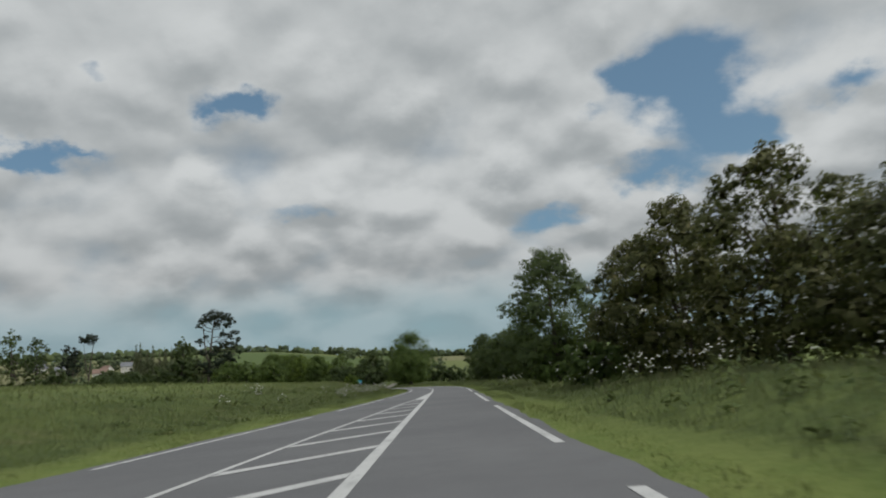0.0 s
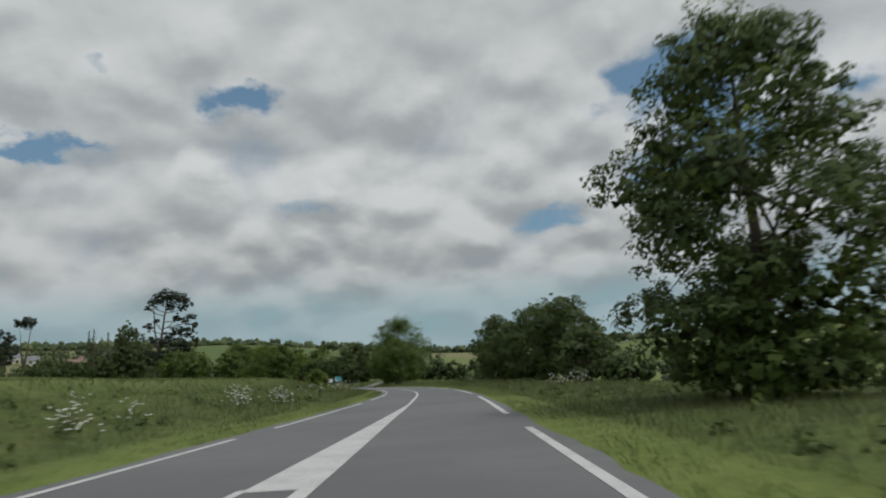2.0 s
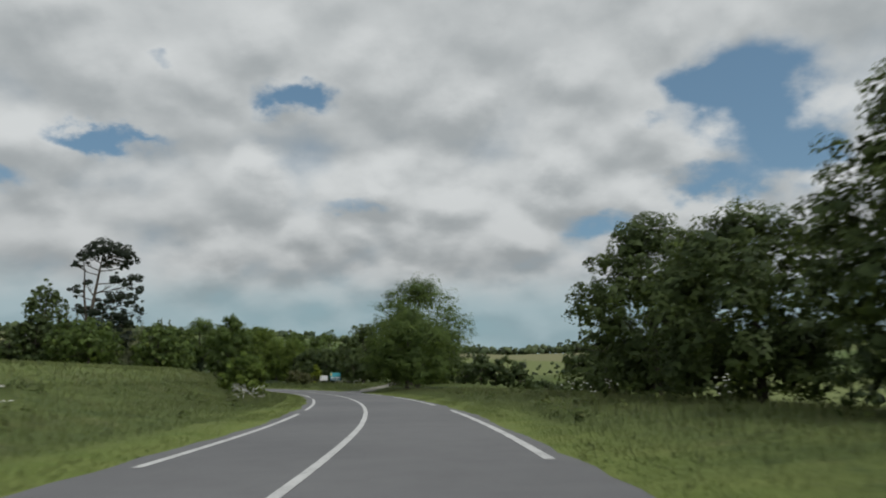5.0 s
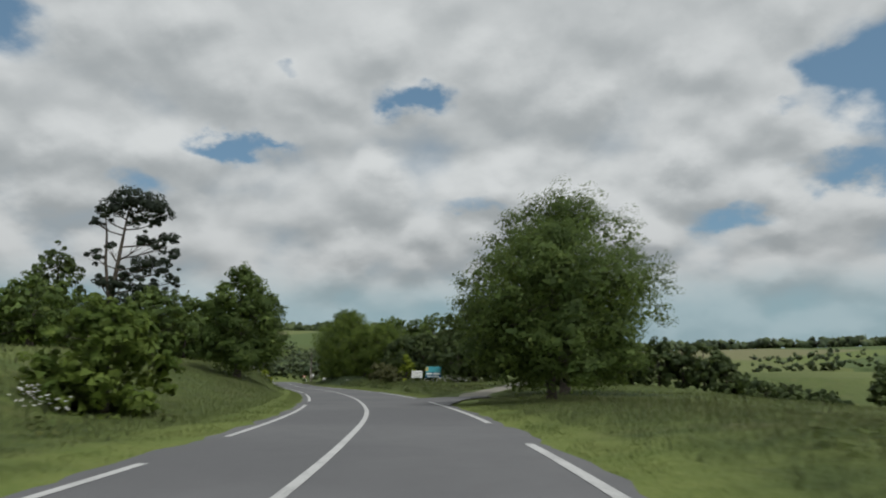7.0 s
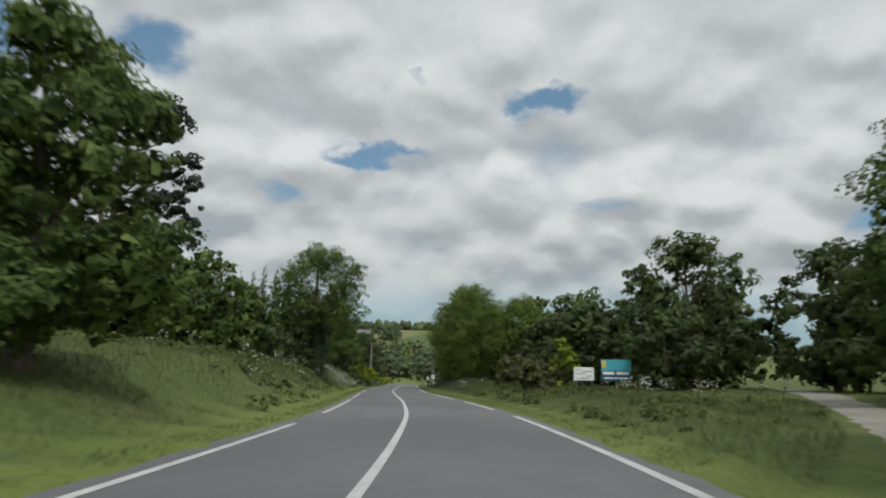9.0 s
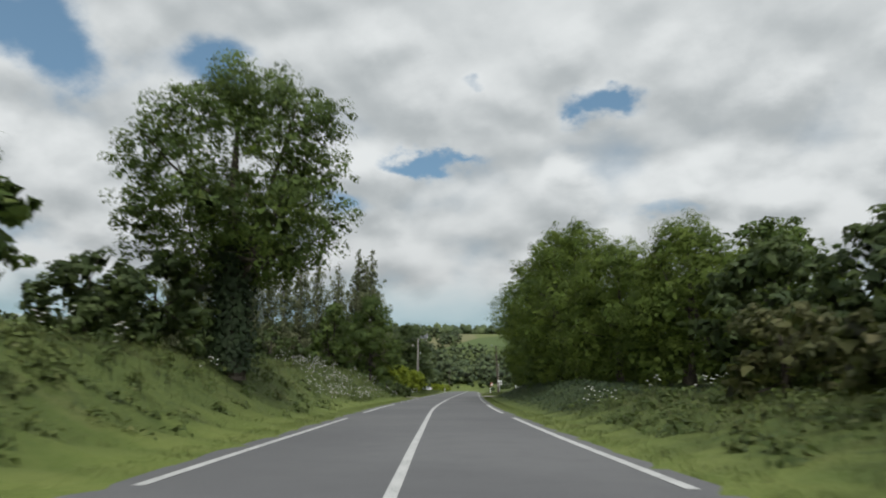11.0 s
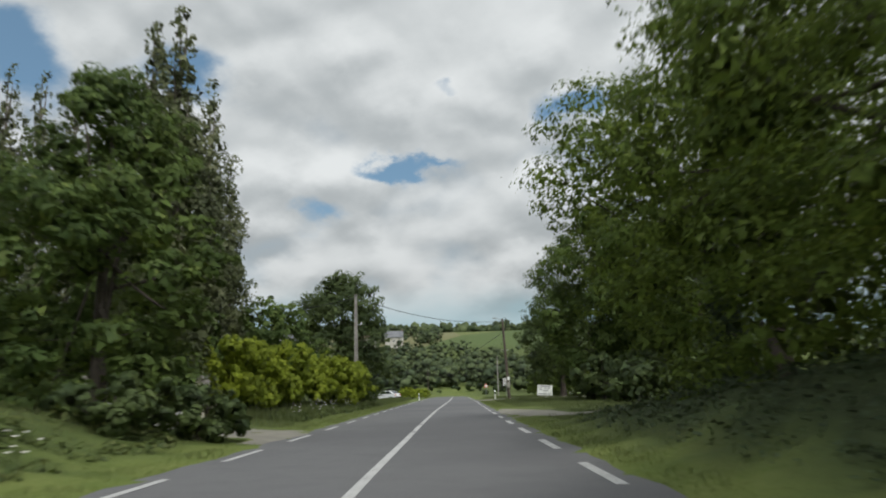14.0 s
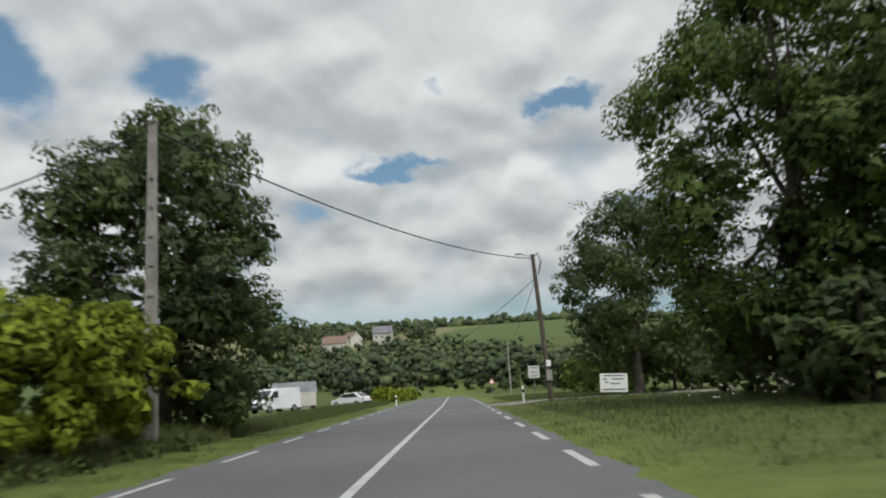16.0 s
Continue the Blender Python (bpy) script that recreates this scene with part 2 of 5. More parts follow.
def line_material():
    mat, k = material("road_paint")
    co = k.n.new("ShaderNodeTexCoord").outputs["Object"]
    wear, spots = k.noise(co, 1.0, 4), k.noise(co, 16, 4, 0.7)
    col = k.mix(k.smooth(k.math("MULTIPLY_ADD", spots, 0.6, k.math("MULTIPLY", wear, 0.4)), 0.44, 0.70, 0.0, 0.85), rgb(0.42, 0.42, 0.41), rgb(0.16, 0.16, 0.16))
    p = k.add("ShaderNodeBsdfPrincipled", Base_Color=col, Roughness=0.7)
    finish(k, p.outputs[0], spots, 0.2, 0.003)
    return mat


def land_material():
    """Meadow near the road, a patchwork of fields beyond."""
    mat, k = material("land")
    co = k.n.new("ShaderNodeTexCoord").outputs["Object"]
    big, mid, fine = k.noise(co, 0.035, 4), k.noise(co, 0.6, 4, 0.6), k.noise(co, 9.0, 4, 0.7)
    tuft = k.noise(k.vec("MULTIPLY", co, (1.0, 1.0, 2.0)), 2.6, 5, 0.65)
    dry = k.noise(k.vec("ADD", co, (31, 7, 0)), 0.45, 5, 0.6)
    col = k.mix(k.smooth(mid, 0.3, 0.7), rgb(0.052, 0.074, 0.019), rgb(0.092, 0.116, 0.032))
    col = k.mix(k.smooth(big, 0.42, 0.62, 0.0, 0.6), col, rgb(0.070, 0.094, 0.028))
    col = k.mix(k.smooth(dry, 0.52, 0.72, 0.0, 0.55), col, rgb(0.118, 0.110, 0.048))
    col = k.mix(k.smooth(tuft, 0.48, 0.70, 0.0, 0.75), col, rgb(0.034, 0.050, 0.016))
    col = k.mix(k.smooth(fine, 0.5, 0.75, 0.0, 0.6), col, rgb(0.042, 0.056, 0.018))
    vor = k.n.new("ShaderNodeTexVoronoi")
    vor.inputs["Scale"].default_value = 0.0065
    k.l.new(k.vec("MULTIPLY", k.vec("ADD", co, k.vec("MULTIPLY", k.n.new("ShaderNodeTexCoord").outputs["Object"], (0.2, 0, 0))), (1, 0.7, 0)), vor.inputs["Vector"])
    tone = k.add("ShaderNodeSeparateColor", Color=vor.outputs["Color"]).outputs[0]
    ramp = k.n.new("ShaderNodeValToRGB")
    ramp.color_ramp.interpolation = "CONSTANT"
    stops = ((0.0, (0.075, 0.105, 0.035)), (0.25, (0.12, 0.14, 0.048)), (0.45, (0.085, 0.118, 0.042)), (0.65, (0.155, 0.15, 0.075)), (0.82, (0.115, 0.145, 0.042)))
    for j, (at, c) in enumerate(stops):
        e = ramp.color_ramp.elements[j] if j < 2 else ramp.color_ramp.elements.new(at)
        e.position, e.color = at, rgb(*c)
    k.l.new(tone, ramp.inputs[0])
    far = k.n.new("ShaderNodeAttribute")
    far.attribute_name = "far"
    col = k.mix(far.outputs["Fac"], col, k.mix(k.smooth(mid, 0.2, 0.8, 0.0, 0.25), ramp.outputs[0], rgb(0.06, 0.09, 0.03)))
    crop = k.n.new("ShaderNodeAttribute")
    crop.attribute_name = "crop"
    col = k.mix(k.math("MULTIPLY", crop.outputs["Fac"], 0.7), col, k.mix(k.smooth(mid, 0.3, 0.7), rgb(0.086, 0.114, 0.028), rgb(0.126, 0.148, 0.043)))
    short = k.n.new("ShaderNodeAttribute")
    short.attribute_name = "mown"
    lawn = k.mix(k.smooth(k.math("MULTIPLY_ADD", mid, 0.5, k.math("MULTIPLY", fine, 0.5)), 0.35, 0.65), rgb(0.086, 0.120, 0.026), rgb(0.134, 0.158, 0.044))
    col = k.mix(short.outputs["Fac"], col, lawn)
    # the trees' shade is put into the ground colour here
    tree_shade = k.n.new("ShaderNodeAttribute")
    tree_shade.attribute_name = "tree_shade"
    col = k.mix(tree_shade.outputs["Fac"], col, k.mix(k.smooth(mid, 0.35, 0.7), rgb(0.026, 0.036, 0.016), rgb(0.044, 0.062, 0.022)))
    p = k.add("ShaderNodeBsdfPrincipled", Base_Color=col, Roughness=0.9, Specular_IOR_Level=0.15)
    finish(k, p.outputs[0], k.math("MULTIPLY_ADD", tuft, 2.0, fine), 0.6, 0.06)
    return mat


MAT["asphalt"], MAT["line"], MAT["land"] = road_material(), line_material(), land_material()
MAT["gravel"] = simple("gravel", (0.155, 0.148, 0.125), (0.225, 0.21, 0.178), 1.2, 0.95, bump=0.4, distance=0.01)
MAT["grass"] = leaf_material("grass", (0.062, 0.085, 0.022), (0.108, 0.136, 0.035), (0.14, 0.15, 0.05), 0.34, sward=True)
MAT["grass_seed"] = leaf_material("grass_seed", (0.115, 0.125, 0.045), (0.175, 0.17, 0.07), (0.23, 0.20, 0.10), 0.34, sward=True)
MAT["grass_crop"] = leaf_material("grass_crop", (0.075, 0.105, 0.024), (0.135, 0.16, 0.043), (0.19, 0.18, 0.075), 0.3, sward=True)
MAT["grass_short"] = leaf_material("grass_short", (0.086, 0.120, 0.024), (0.134, 0.160, 0.042), (0.175, 0.178, 0.065), 0.34, sward=True)

# ---------------------------------------------------------------- the road's line
RNG = np.random.default_rng(11)
KNOTS = [(r[1], r[2]) for r in ROWS[::2]]
first, last = np.array(KNOTS[1]) - np.array(KNOTS[0]), np.array(KNOTS[-1]) - np.array(KNOTS[-3])
first, last = first / np.linalg.norm(first), last / np.linalg.norm(last)
KNOTS = [tuple(np.array(KNOTS[0]) - first * d) for d in (80, 60, 40, 20)] + KNOTS + [tuple(np.array(KNOTS[-1]) + last * d) for d in range(20, 301, 20)]


def spline(points, step=0.5):
    """Evenly spaced points on the Catmull-Rom curve through points, and the length along it."""
    p = np.array(points)
    out = []
    for a, b, c, d in zip(p[:-3], p[1:-2], p[2:-1], p[3:]):
        for t in np.linspace(0, 1, 24, endpoint=False):
            out.append(0.5 * ((2 * b) + (c - a) * t + (2 * a - 5 * b + 4 * c - d) * t ** 2 + (3 * b - a - 3 * c + d) * t ** 3))
    out = np.array(out)
    s = np.concatenate([[0], np.cumsum(np.linalg.norm(np.diff(out, axis=0), axis=1))])
    t = np.arange(0, s[-1], step)
    return np.array([np.interp(t, s, out[:, 0]), np.interp(t, s, out[:, 1])]).T, t


LINE, LEN = spline(KNOTS)
LEN = LEN - LEN[np.argmin(((LINE - np.array([ROWS[0][1], ROWS[0][2]])) ** 2).sum(1))]
TAN = np.gradient(LINE, axis=0)
TAN /= np.linalg.norm(TAN, axis=1)[:, None]


def at(s, u):
    """World x, y at s metres along the way and u metres to its right."""
    s, u = np.asarray(s, float), np.asarray(u, float)
    x, y = np.interp(s, LEN, LINE[:, 0]), np.interp(s, LEN, LINE[:, 1])
    tx, ty = np.interp(s, LEN, TAN[:, 0]), np.interp(s, LEN, TAN[:, 1])
    return np.stack([x + u * ty, y - u * tx], -1)


def heading(s):
    tx, ty = np.interp(s, LEN, TAN[:, 0]), np.interp(s, LEN, TAN[:, 1])
    return math.degrees(math.atan2(-tx, ty))


def table(*pairs):
    a = np.array(pairs, float)
    return lambda s: np.interp(s, a[:, 0], a[:, 1])


u_mid = table((-30, -0.9), (8, -1.29), (20, -1.42), (35, -1.53), (48, -1.62), (62, -1.74), (80, -1.77), (100, -1.63), (118, -1.53), (142, -1.55), (155, -1.4), (168, -1.13), (180, -0.95), (192, -0.77), (206, -0.60), (220, -0.56), (238, -0.66), (250, -0.78), (262, -0.96), (275, -1.14), (290, -1.26), (305, -1.3), (325, -1.3), (345, -1.15), (375, -0.9))
u_right = table((-30, 1.8), (8, 1.63), (20, 1.57), (35, 1.55), (62, 1.61), (80, 1.68), (118, 1.66), (130, 1.71), (142, 1.77), (155, 1.89), (168, 2.16), (180, 2.5), (192, 2.78), (206, 3.0), (220, 2.92), (238, 2.6), (250, 2.45), (262, 2.23), (275, 2.05), (290, 1.87), (305, 1.8), (325, 1.82), (345, 1.9), (375, 2.0))
u_left = table((-30, -8.2), (8, -6.74), (20, -6.23), (35, -5.57), (48, -5.08), (62, -4.72), (80, -4.42), (100, -4.07), (118, -3.89), (142, -3.9), (155, -3.82), (168, -3.62), (180, -3.52), (206, -3.41), (238, -3.56), (250, -3.66), (262, -3.87), (275, -4.08), (290, -4.2), (305, -4.31), (325, -4.54), (345, -4.7), (375, -4.9))
rise_left = table((-60, 1.1), (120, 1.2), (160, 1.7), (188, 1.5), (204, 0.5), (285, 0.5), (298, 0.0), (900, 0.0))
bank_left = table((-60, 0.35), (120, 0.35), (158, 0.05), (172, 0.3), (192, 1.0), (207, 2.0), (285, 2.15), (294, 1.0), (300, 0.25), (312, 0.2), (318, 0.45), (340, 0.3), (352, 0.0), (900, 0.0))
field_left = table((-60, 2.6), (280, 3.4), (300, 1.2), (350, 0.4), (900, 0.0))
bank_right = table((-60, 0.75), (20, 0.72), (34, 0.3), (48, 0.12), (90, 0.15), (125, 0.35), (150, 0.3), (178, 0.12), (190, 0.08), (205, 0.4), (232, 0.75), (250, 0.8), (262, 1.25), (292, 1.35), (303, 0.5), (312, 0.1), (345, 0.1), (900, 0.0))
fall_right = table((-60, -6.2), (165, -6.2), (200, -5.0), (225, -3.0), (242, 0.6), (280, 1.0), (330, 0.0), (900, 0.0))
fall_from = table((-60, 5), (150, 5), (185, 14), (230, 20), (245, 6), (900, 6))


def sstep(a, b, x):
    t = np.clip((x - a) / (b - a), 0, 1)
    return t * t * (3 - 2 * t)


def along(xy):
    """s and u of world points, nearest on the line."""
    xy = np.asarray(xy, float).reshape(-1, 2)
    s, u = np.empty(len(xy)), np.empty(len(xy))
    sub, tan, ln = LINE[::4], TAN[::4], LEN[::4]
    for k in range(0, len(xy), 20000):
        p = xy[k:k + 20000]
        j = ((p[:, None, 0] - sub[None, :, 0]) ** 2 + (p[:, None, 1] - sub[None, :, 1]) ** 2).argmin(1)
        v = p - sub[j]
        ds = (v * tan[j]).sum(1)
        s[k:k + 20000] = ln[j] + np.clip(ds, -1.2, 1.2)
        u[k:k + 20000] = v[:, 0] * tan[j, 1] - v[:, 1] * tan[j, 0]
        off = np.abs(ds) > 1.3                       # beyond the ends of the line
        u[k:k + 20000][off] = np.sign(u[k:k + 20000][off] + 1e-9) * np.linalg.norm(v[off], axis=1)
    return s, u


def waves(x, y):
    return (np.sin(x * 0.9 + 1.3 * np.sin(y * 0.5)) * np.sin(y * 0.8 + 0.7 * np.sin(x * 0.6))) * 0.5 + 0.5 * np.sin(x * 0.31 + 2) * np.sin(y * 0.27 + 1)


def ground(xy):
    """Height of the land."""
    xy = np.asarray(xy, float).reshape(-1, 2)
    s, u = along(xy)
    dl, dr = -u + u_left(s) - 0.45, u - u_right(s) - 0.40
    z = np.full(len(xy), -0.07)
    left, right = dl > 0, dr > 0
    zl = 0.06 * sstep(0, 0.5, dl) + bank_left(s) * sstep(0.9, 4.6, dl) + rise_left(s) * sstep(3.6, 11, dl) + field_left(s) * np.clip((dl - 5) / 60, 0, 1)
    zr = 0.06 * sstep(0, 0.5, dr) + bank_right(s) * sstep(0.9, 4.2, dr) + fall_right(s) * sstep(0, 1, (dr - fall_from(s)) / (64 - fall_from(s)))
    mouth = sstep(171, 174.5, s) * (1 - sstep(188, 191, s)) * (1 - sstep(3.6, 5.6, dr - 0.25 * np.clip(s - 180, 0, 9)))
    zr = zr * (1 - mouth) - 0.04 * mouth
    z = np.where(left, zl, np.where(right, zr, z))
    r = np.abs(u)
    end, way = at(380, 0), np.array([math.sin(radians(-heading(380))), math.cos(radians(heading(380)))])
    v = xy - end
    d = np.linalg.norm(v, axis=1)
    past = (v @ way) > 0
    r_hill = np.where(past, d, r)
    ahead = np.where(past, sstep(0.05, 0.6, (v @ way) / np.maximum(d, 1e-6)), 0)
    lump = 0.5 + 0.5 * np.sin(xy[:, 0] * 0.0043 + 1.1) * np.sin(xy[:, 1] * 0.0037 + 0.4)
    side = v @ np.array([way[1], -way[0]])
    ahead = ahead * (1 - 0.45 * sstep(70, 300, side))
    hill = sstep(170, 900, r_hill) * (37 + 9 * lump) * np.where(past, 0.0, 1.0) + np.where(past, np.maximum(ahead, 0.55), 0) * (sstep(70, 540, r_hill) * 47 + 12 * sstep(500, 1100, r_hill))
    z = z + hill + 0.5 * sstep(8, 30, r) * waves(xy[:, 0] * 0.12, xy[:, 1] * 0.12)
    z = z + np.where(left | right, 0.06 * sstep(1.5, 4, np.maximum(dl, dr)) * waves(xy[:, 0] * 1.2, xy[:, 1] * 1.2), 0)
    return z


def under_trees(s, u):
    """Where the ground is darkened as tree shade and undergrowth takes the place of grass."""
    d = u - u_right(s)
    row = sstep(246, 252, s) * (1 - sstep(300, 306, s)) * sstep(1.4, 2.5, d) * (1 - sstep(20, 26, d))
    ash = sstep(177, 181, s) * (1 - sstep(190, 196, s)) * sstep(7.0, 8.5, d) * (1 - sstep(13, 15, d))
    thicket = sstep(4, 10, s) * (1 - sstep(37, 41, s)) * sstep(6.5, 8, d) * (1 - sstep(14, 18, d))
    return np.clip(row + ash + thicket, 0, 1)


def gz(s, u):
    return float(ground(at(s, u))[0])


def mesh_object(name, verts, faces, mat, parent=None, smooth=False, more=None, bend=None):
    """One mesh object; more may hold vertices and faces with another number of corners, bend the way that leaves face as a mass."""
    me = bpy.data.meshes.new(name)
    verts, faces = np.asarray(verts, np.float32), np.asarray(faces, np.int32)
    total = np.full(len(faces), faces.shape[1], np.int32)
    corners = faces.ravel()
    if more is not None:
        extra = np.asarray(more[1], np.int32) + len(verts)
        verts = np.concatenate([verts, np.asarray(more[0], np.float32)])
        total = np.concatenate([total, np.full(len(extra), extra.shape[1], np.int32)])
        corners = np.concatenate([corners, extra.ravel()])
    nf = len(total)
    me.vertices.add(len(verts))
    me.vertices.foreach_set("co", verts.ravel())
    me.loops.add(len(corners))
    me.loops.foreach_set("vertex_index", corners.astype(np.int32))
    me.polygons.add(nf)
    me.polygons.foreach_set("loop_start", (np.cumsum(total) - total).astype(np.int32))
    me.polygons.foreach_set("loop_total", total)
    me.update(calc_edges=True)
    if smooth:
        me.polygons.foreach_set("use_smooth", np.ones(nf, bool))
    if bend is not None:
        held = np.zeros((len(verts), 3), np.float32)
        held[:len(bend)] = bend
        me.attributes.new("bend", "FLOAT_VECTOR", "POINT").data.foreach_set("vector", held.ravel())
    me.materials.append(mat)
    ob = new(name, me)
    if parent is not None:
        ob.parent = parent
    return ob


def part(name, bm, mat, parent=None, label=""):
    """Links a bmesh as one mesh object under its thing."""
    me = bpy.data.meshes.new(name)
    bm.to_mesh(me)
    bm.free()
    me.materials.append(mat)
    ob = new(name, me)
    if parent is not None:
        ob.parent = parent
    return tagged(ob, label)


def thing(name, s, u, label, category, group="", turn=0.0, z=None):
    """An Empty on the ground at s, u, turned with the road."""
    ob = new(name)
    x, y = at(s, u)
    ob.matrix_world = pose(x, y, gz(s, u) if z is None else z, 0, 0, heading(s) + turn)
    return tagged(ob, label, category, group)


# ---------------------------------------------------------------- ground, road
def axis(lo, hi, step, far, grow=1.16):
    mid = list(np.arange(lo, hi + step, step))
    d, up, down = step, [hi + step], [lo]
    while up[-1] < far:
        d *= grow
        up.append(up[-1] + d)
    d = step
    while down[-1] > -far:
        d *= grow
        down.append(down[-1] - d)
    return np.array(down[:0:-1] + mid + up[1:])


gx, gy = axis(-112, 34, 1.2, 4500), axis(-6, 372, 1.2, 4500)
XX, YY = np.meshgrid(gx, gy, indexing="ij")
flat = np.stack([XX.ravel(), YY.ravel()], 1)
ZZ = ground(flat)
i, j = np.meshgrid(np.arange(len(gx) - 1), np.arange(len(gy) - 1), indexing="ij")
a = (i * len(gy) + j).ravel()
land = mesh_object("ground", np.column_stack([flat, ZZ]), np.column_stack([a, a + len(gy), a + len(gy) + 1, a + 1]), MAT["land"], smooth=True)
tagged(land, "rolling green meadow and farmland under the road", "ground", kind="structure")
gs, gu = along(flat)
edge_d = np.maximum(-gu + u_left(gs) - 0.45, gu - u_right(gs) - 0.40)
mown = 1 - sstep(0.8, 1.7, edge_d + 0.3 * waves(flat[:, 0] * 2, flat[:, 1] * 2))
lawn = sstep(306, 312, gs) * sstep(2, 3, gu) * (1 - sstep(30, 40, gu)) * (1 - sstep(420, 450, gs)) * 0.2
crop_field = sstep(8.5, 11, -gu + u_left(gs) + 0.8 * waves(flat[:, 0] * 0.4, flat[:, 1] * 0.4)) * (1 - sstep(285, 300, gs))
for key, value in (("far", sstep(60, 110, np.abs(gu))), ("crop", crop_field), ("mown", np.maximum(mown, lawn)), ("tree_shade", 0.85 * under_trees(gs, gu))):
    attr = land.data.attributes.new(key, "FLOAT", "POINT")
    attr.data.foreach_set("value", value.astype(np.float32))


def strip(name, s, left, right, z, mat, columns=1, kind="structure", label="", category=""):
    """A ribbon along the road between two offsets."""
    s = np.asarray(s, float)
    left, right = np.broadcast_to(left, s.shape), np.broadcast_to(right, s.shape)
    z = np.broadcast_to(z, s.shape)
    rows = [np.column_stack([at(s, left + (right - left) * c / columns), z]) for c in range(columns + 1)]
    v = np.concatenate(rows)
    n = len(s)
    f = []
    for c in range(columns):
        k = np.arange(n - 1) + c * n
        f.append(np.column_stack([k, k + n, k + n + 1, k + 1]))
    return tagged(mesh_object(name, v, np.concatenate(f), mat), label, category, kind=kind)


S_ALL = np.arange(-60, 452, 1.0)
ragged = 0.05 * np.sin(S_ALL * 2.1) + 0.05 * np.sin(S_ALL * 0.77 + 1)
strip("road", S_ALL, u_left(S_ALL) - 0.42 + ragged, u_right(S_ALL) + 0.38 + ragged, 0.0, MAT["asphalt"], 4, label="grey worn asphalt two-lane country road", category="road")


def line(lo, hi, offset, width, name="road_marking", label="worn white painted road line on the asphalt"):
    s = np.arange(lo, hi + 0.01, 0.5)
    if s[-1] < hi - 0.05:
        s = np.append(s, hi)
    w = np.broadcast_to(width(s) if callable(width) else width, s.shape)
    o = offset(s)
    return strip(name, s, o - w / 2, o + w / 2, 0.006, MAT["line"], label=label, category="road marking")


for lo, hi in ((-60, 301.2), (301.7, 306.4), (306.9, 450)):
    line(lo, hi, u_mid, lambda s: np.where(s < 70, 0.20, 0.145))
for lo, hi in ((-14, 7.5), (12.5, 29.4), (35.2, 54.5), (60.3, 79.6), (86, 104), (109, 127.5), (133.6, 153), (159.4, 178.2), (184.8, 205.5), (211, 223), (228, 248.7), (254, 271.5)):
    line(lo, hi, u_right, 0.17)
for lo, hi in ((-12, 8), (14, 31.5), (37, 56), (59.5, 79), (84, 104), (108.5, 126), (129.5, 150), (155, 174.2), (179.8, 199.7), (206, 225), (228, 247.2), (253, 270.5)):
    line(lo, hi, u_left, 0.15)
for k in range(28):
    line(276.8 + 5.63 * k, 279.6 + 5.63 * k, u_right, 0.16)
    line(276.0 + 5.63 * k, 278.8 + 5.63 * k, u_left, 0.14)
u_hatch = table((-30, -4.4), (9, -3.69), (18, -3.43), (36, -2.78), (41, -2.62), (47, -2.35), (57, -2.12), (66, -1.95), (72, -1.86))
line(-30, 47, u_hatch, 0.12)
for k in range(-6, 9):
    s0 = 11.2 + 4.52 * k
    ul, ur = float(u_hatch(s0)) + 0.1, float(u_mid(s0 + 2.4)) - 0.12
    c = np.array([[s0, ul], [s0 + 0.55, ul], [s0 + 2.95 * (ur - ul) / 1.9 + 0.35, ur], [s0 + 2.95 * (ur - ul) / 1.9 - 0.2, ur]])
    tagged(mesh_object("road_marking", np.column_stack([at(c[:, 0], c[:, 1]), np.full(4, 0.007)]), [[0, 3, 2, 1]], MAT["line"]), "slanted white hatch bar painted on the asphalt", "road marking", kind="structure")
wedge = np.arange(46.8, 73, 0.5)
strip("road_marking", wedge, u_hatch(wedge) + 0.03, u_mid(wedge) - 0.03, 0.009, MAT["line"], label="solid white wedge of a painted traffic island", category="road marking")

# farm track on one side, drive and lay-by further on
track = np.array([(185.2, 5.0), (188.4, 6.6), (200, 12.0), (215, 18.8), (234, 27)])
tx = at(track[:, 0], track[:, 1])


def ribbon(name, points, half, mat, lift, label, category):
    c, _ = spline([points[0] * 2 - points[1], *points, points[-1] * 2 - points[-2]], 0.6)
    t = np.gradient(c, axis=0)
    t /= np.linalg.norm(t, axis=1)[:, None]
    n = np.column_stack([t[:, 1], -t[:, 0]])
    h = np.interp(np.linspace(0, 1, len(c)), np.linspace(0, 1, len(half)), half)
    cols = [c + n * (h * f)[:, None] for f in (-1.12, -0.5, 0, 0.5, 1.12)]
    sink = (-0.05, 0, 0, 0, -0.05)
    v = np.concatenate([np.column_stack([q, np.maximum(ground(q), -0.02) + np.where(ground(q) < 0, 0.012, lift) + dip]) for q, dip in zip(cols, sink)])
    m = len(c)
    f = np.concatenate([np.column_stack([np.arange(m - 1) + r * m, np.arange(m - 1) + r * m + m, np.arange(m - 1) + r * m + m + 1, np.arange(m - 1) + r * m + 1]) for r in range(4)])
    return tagged(mesh_object(name, v, f, mat, smooth=True), label, category, kind="structure")


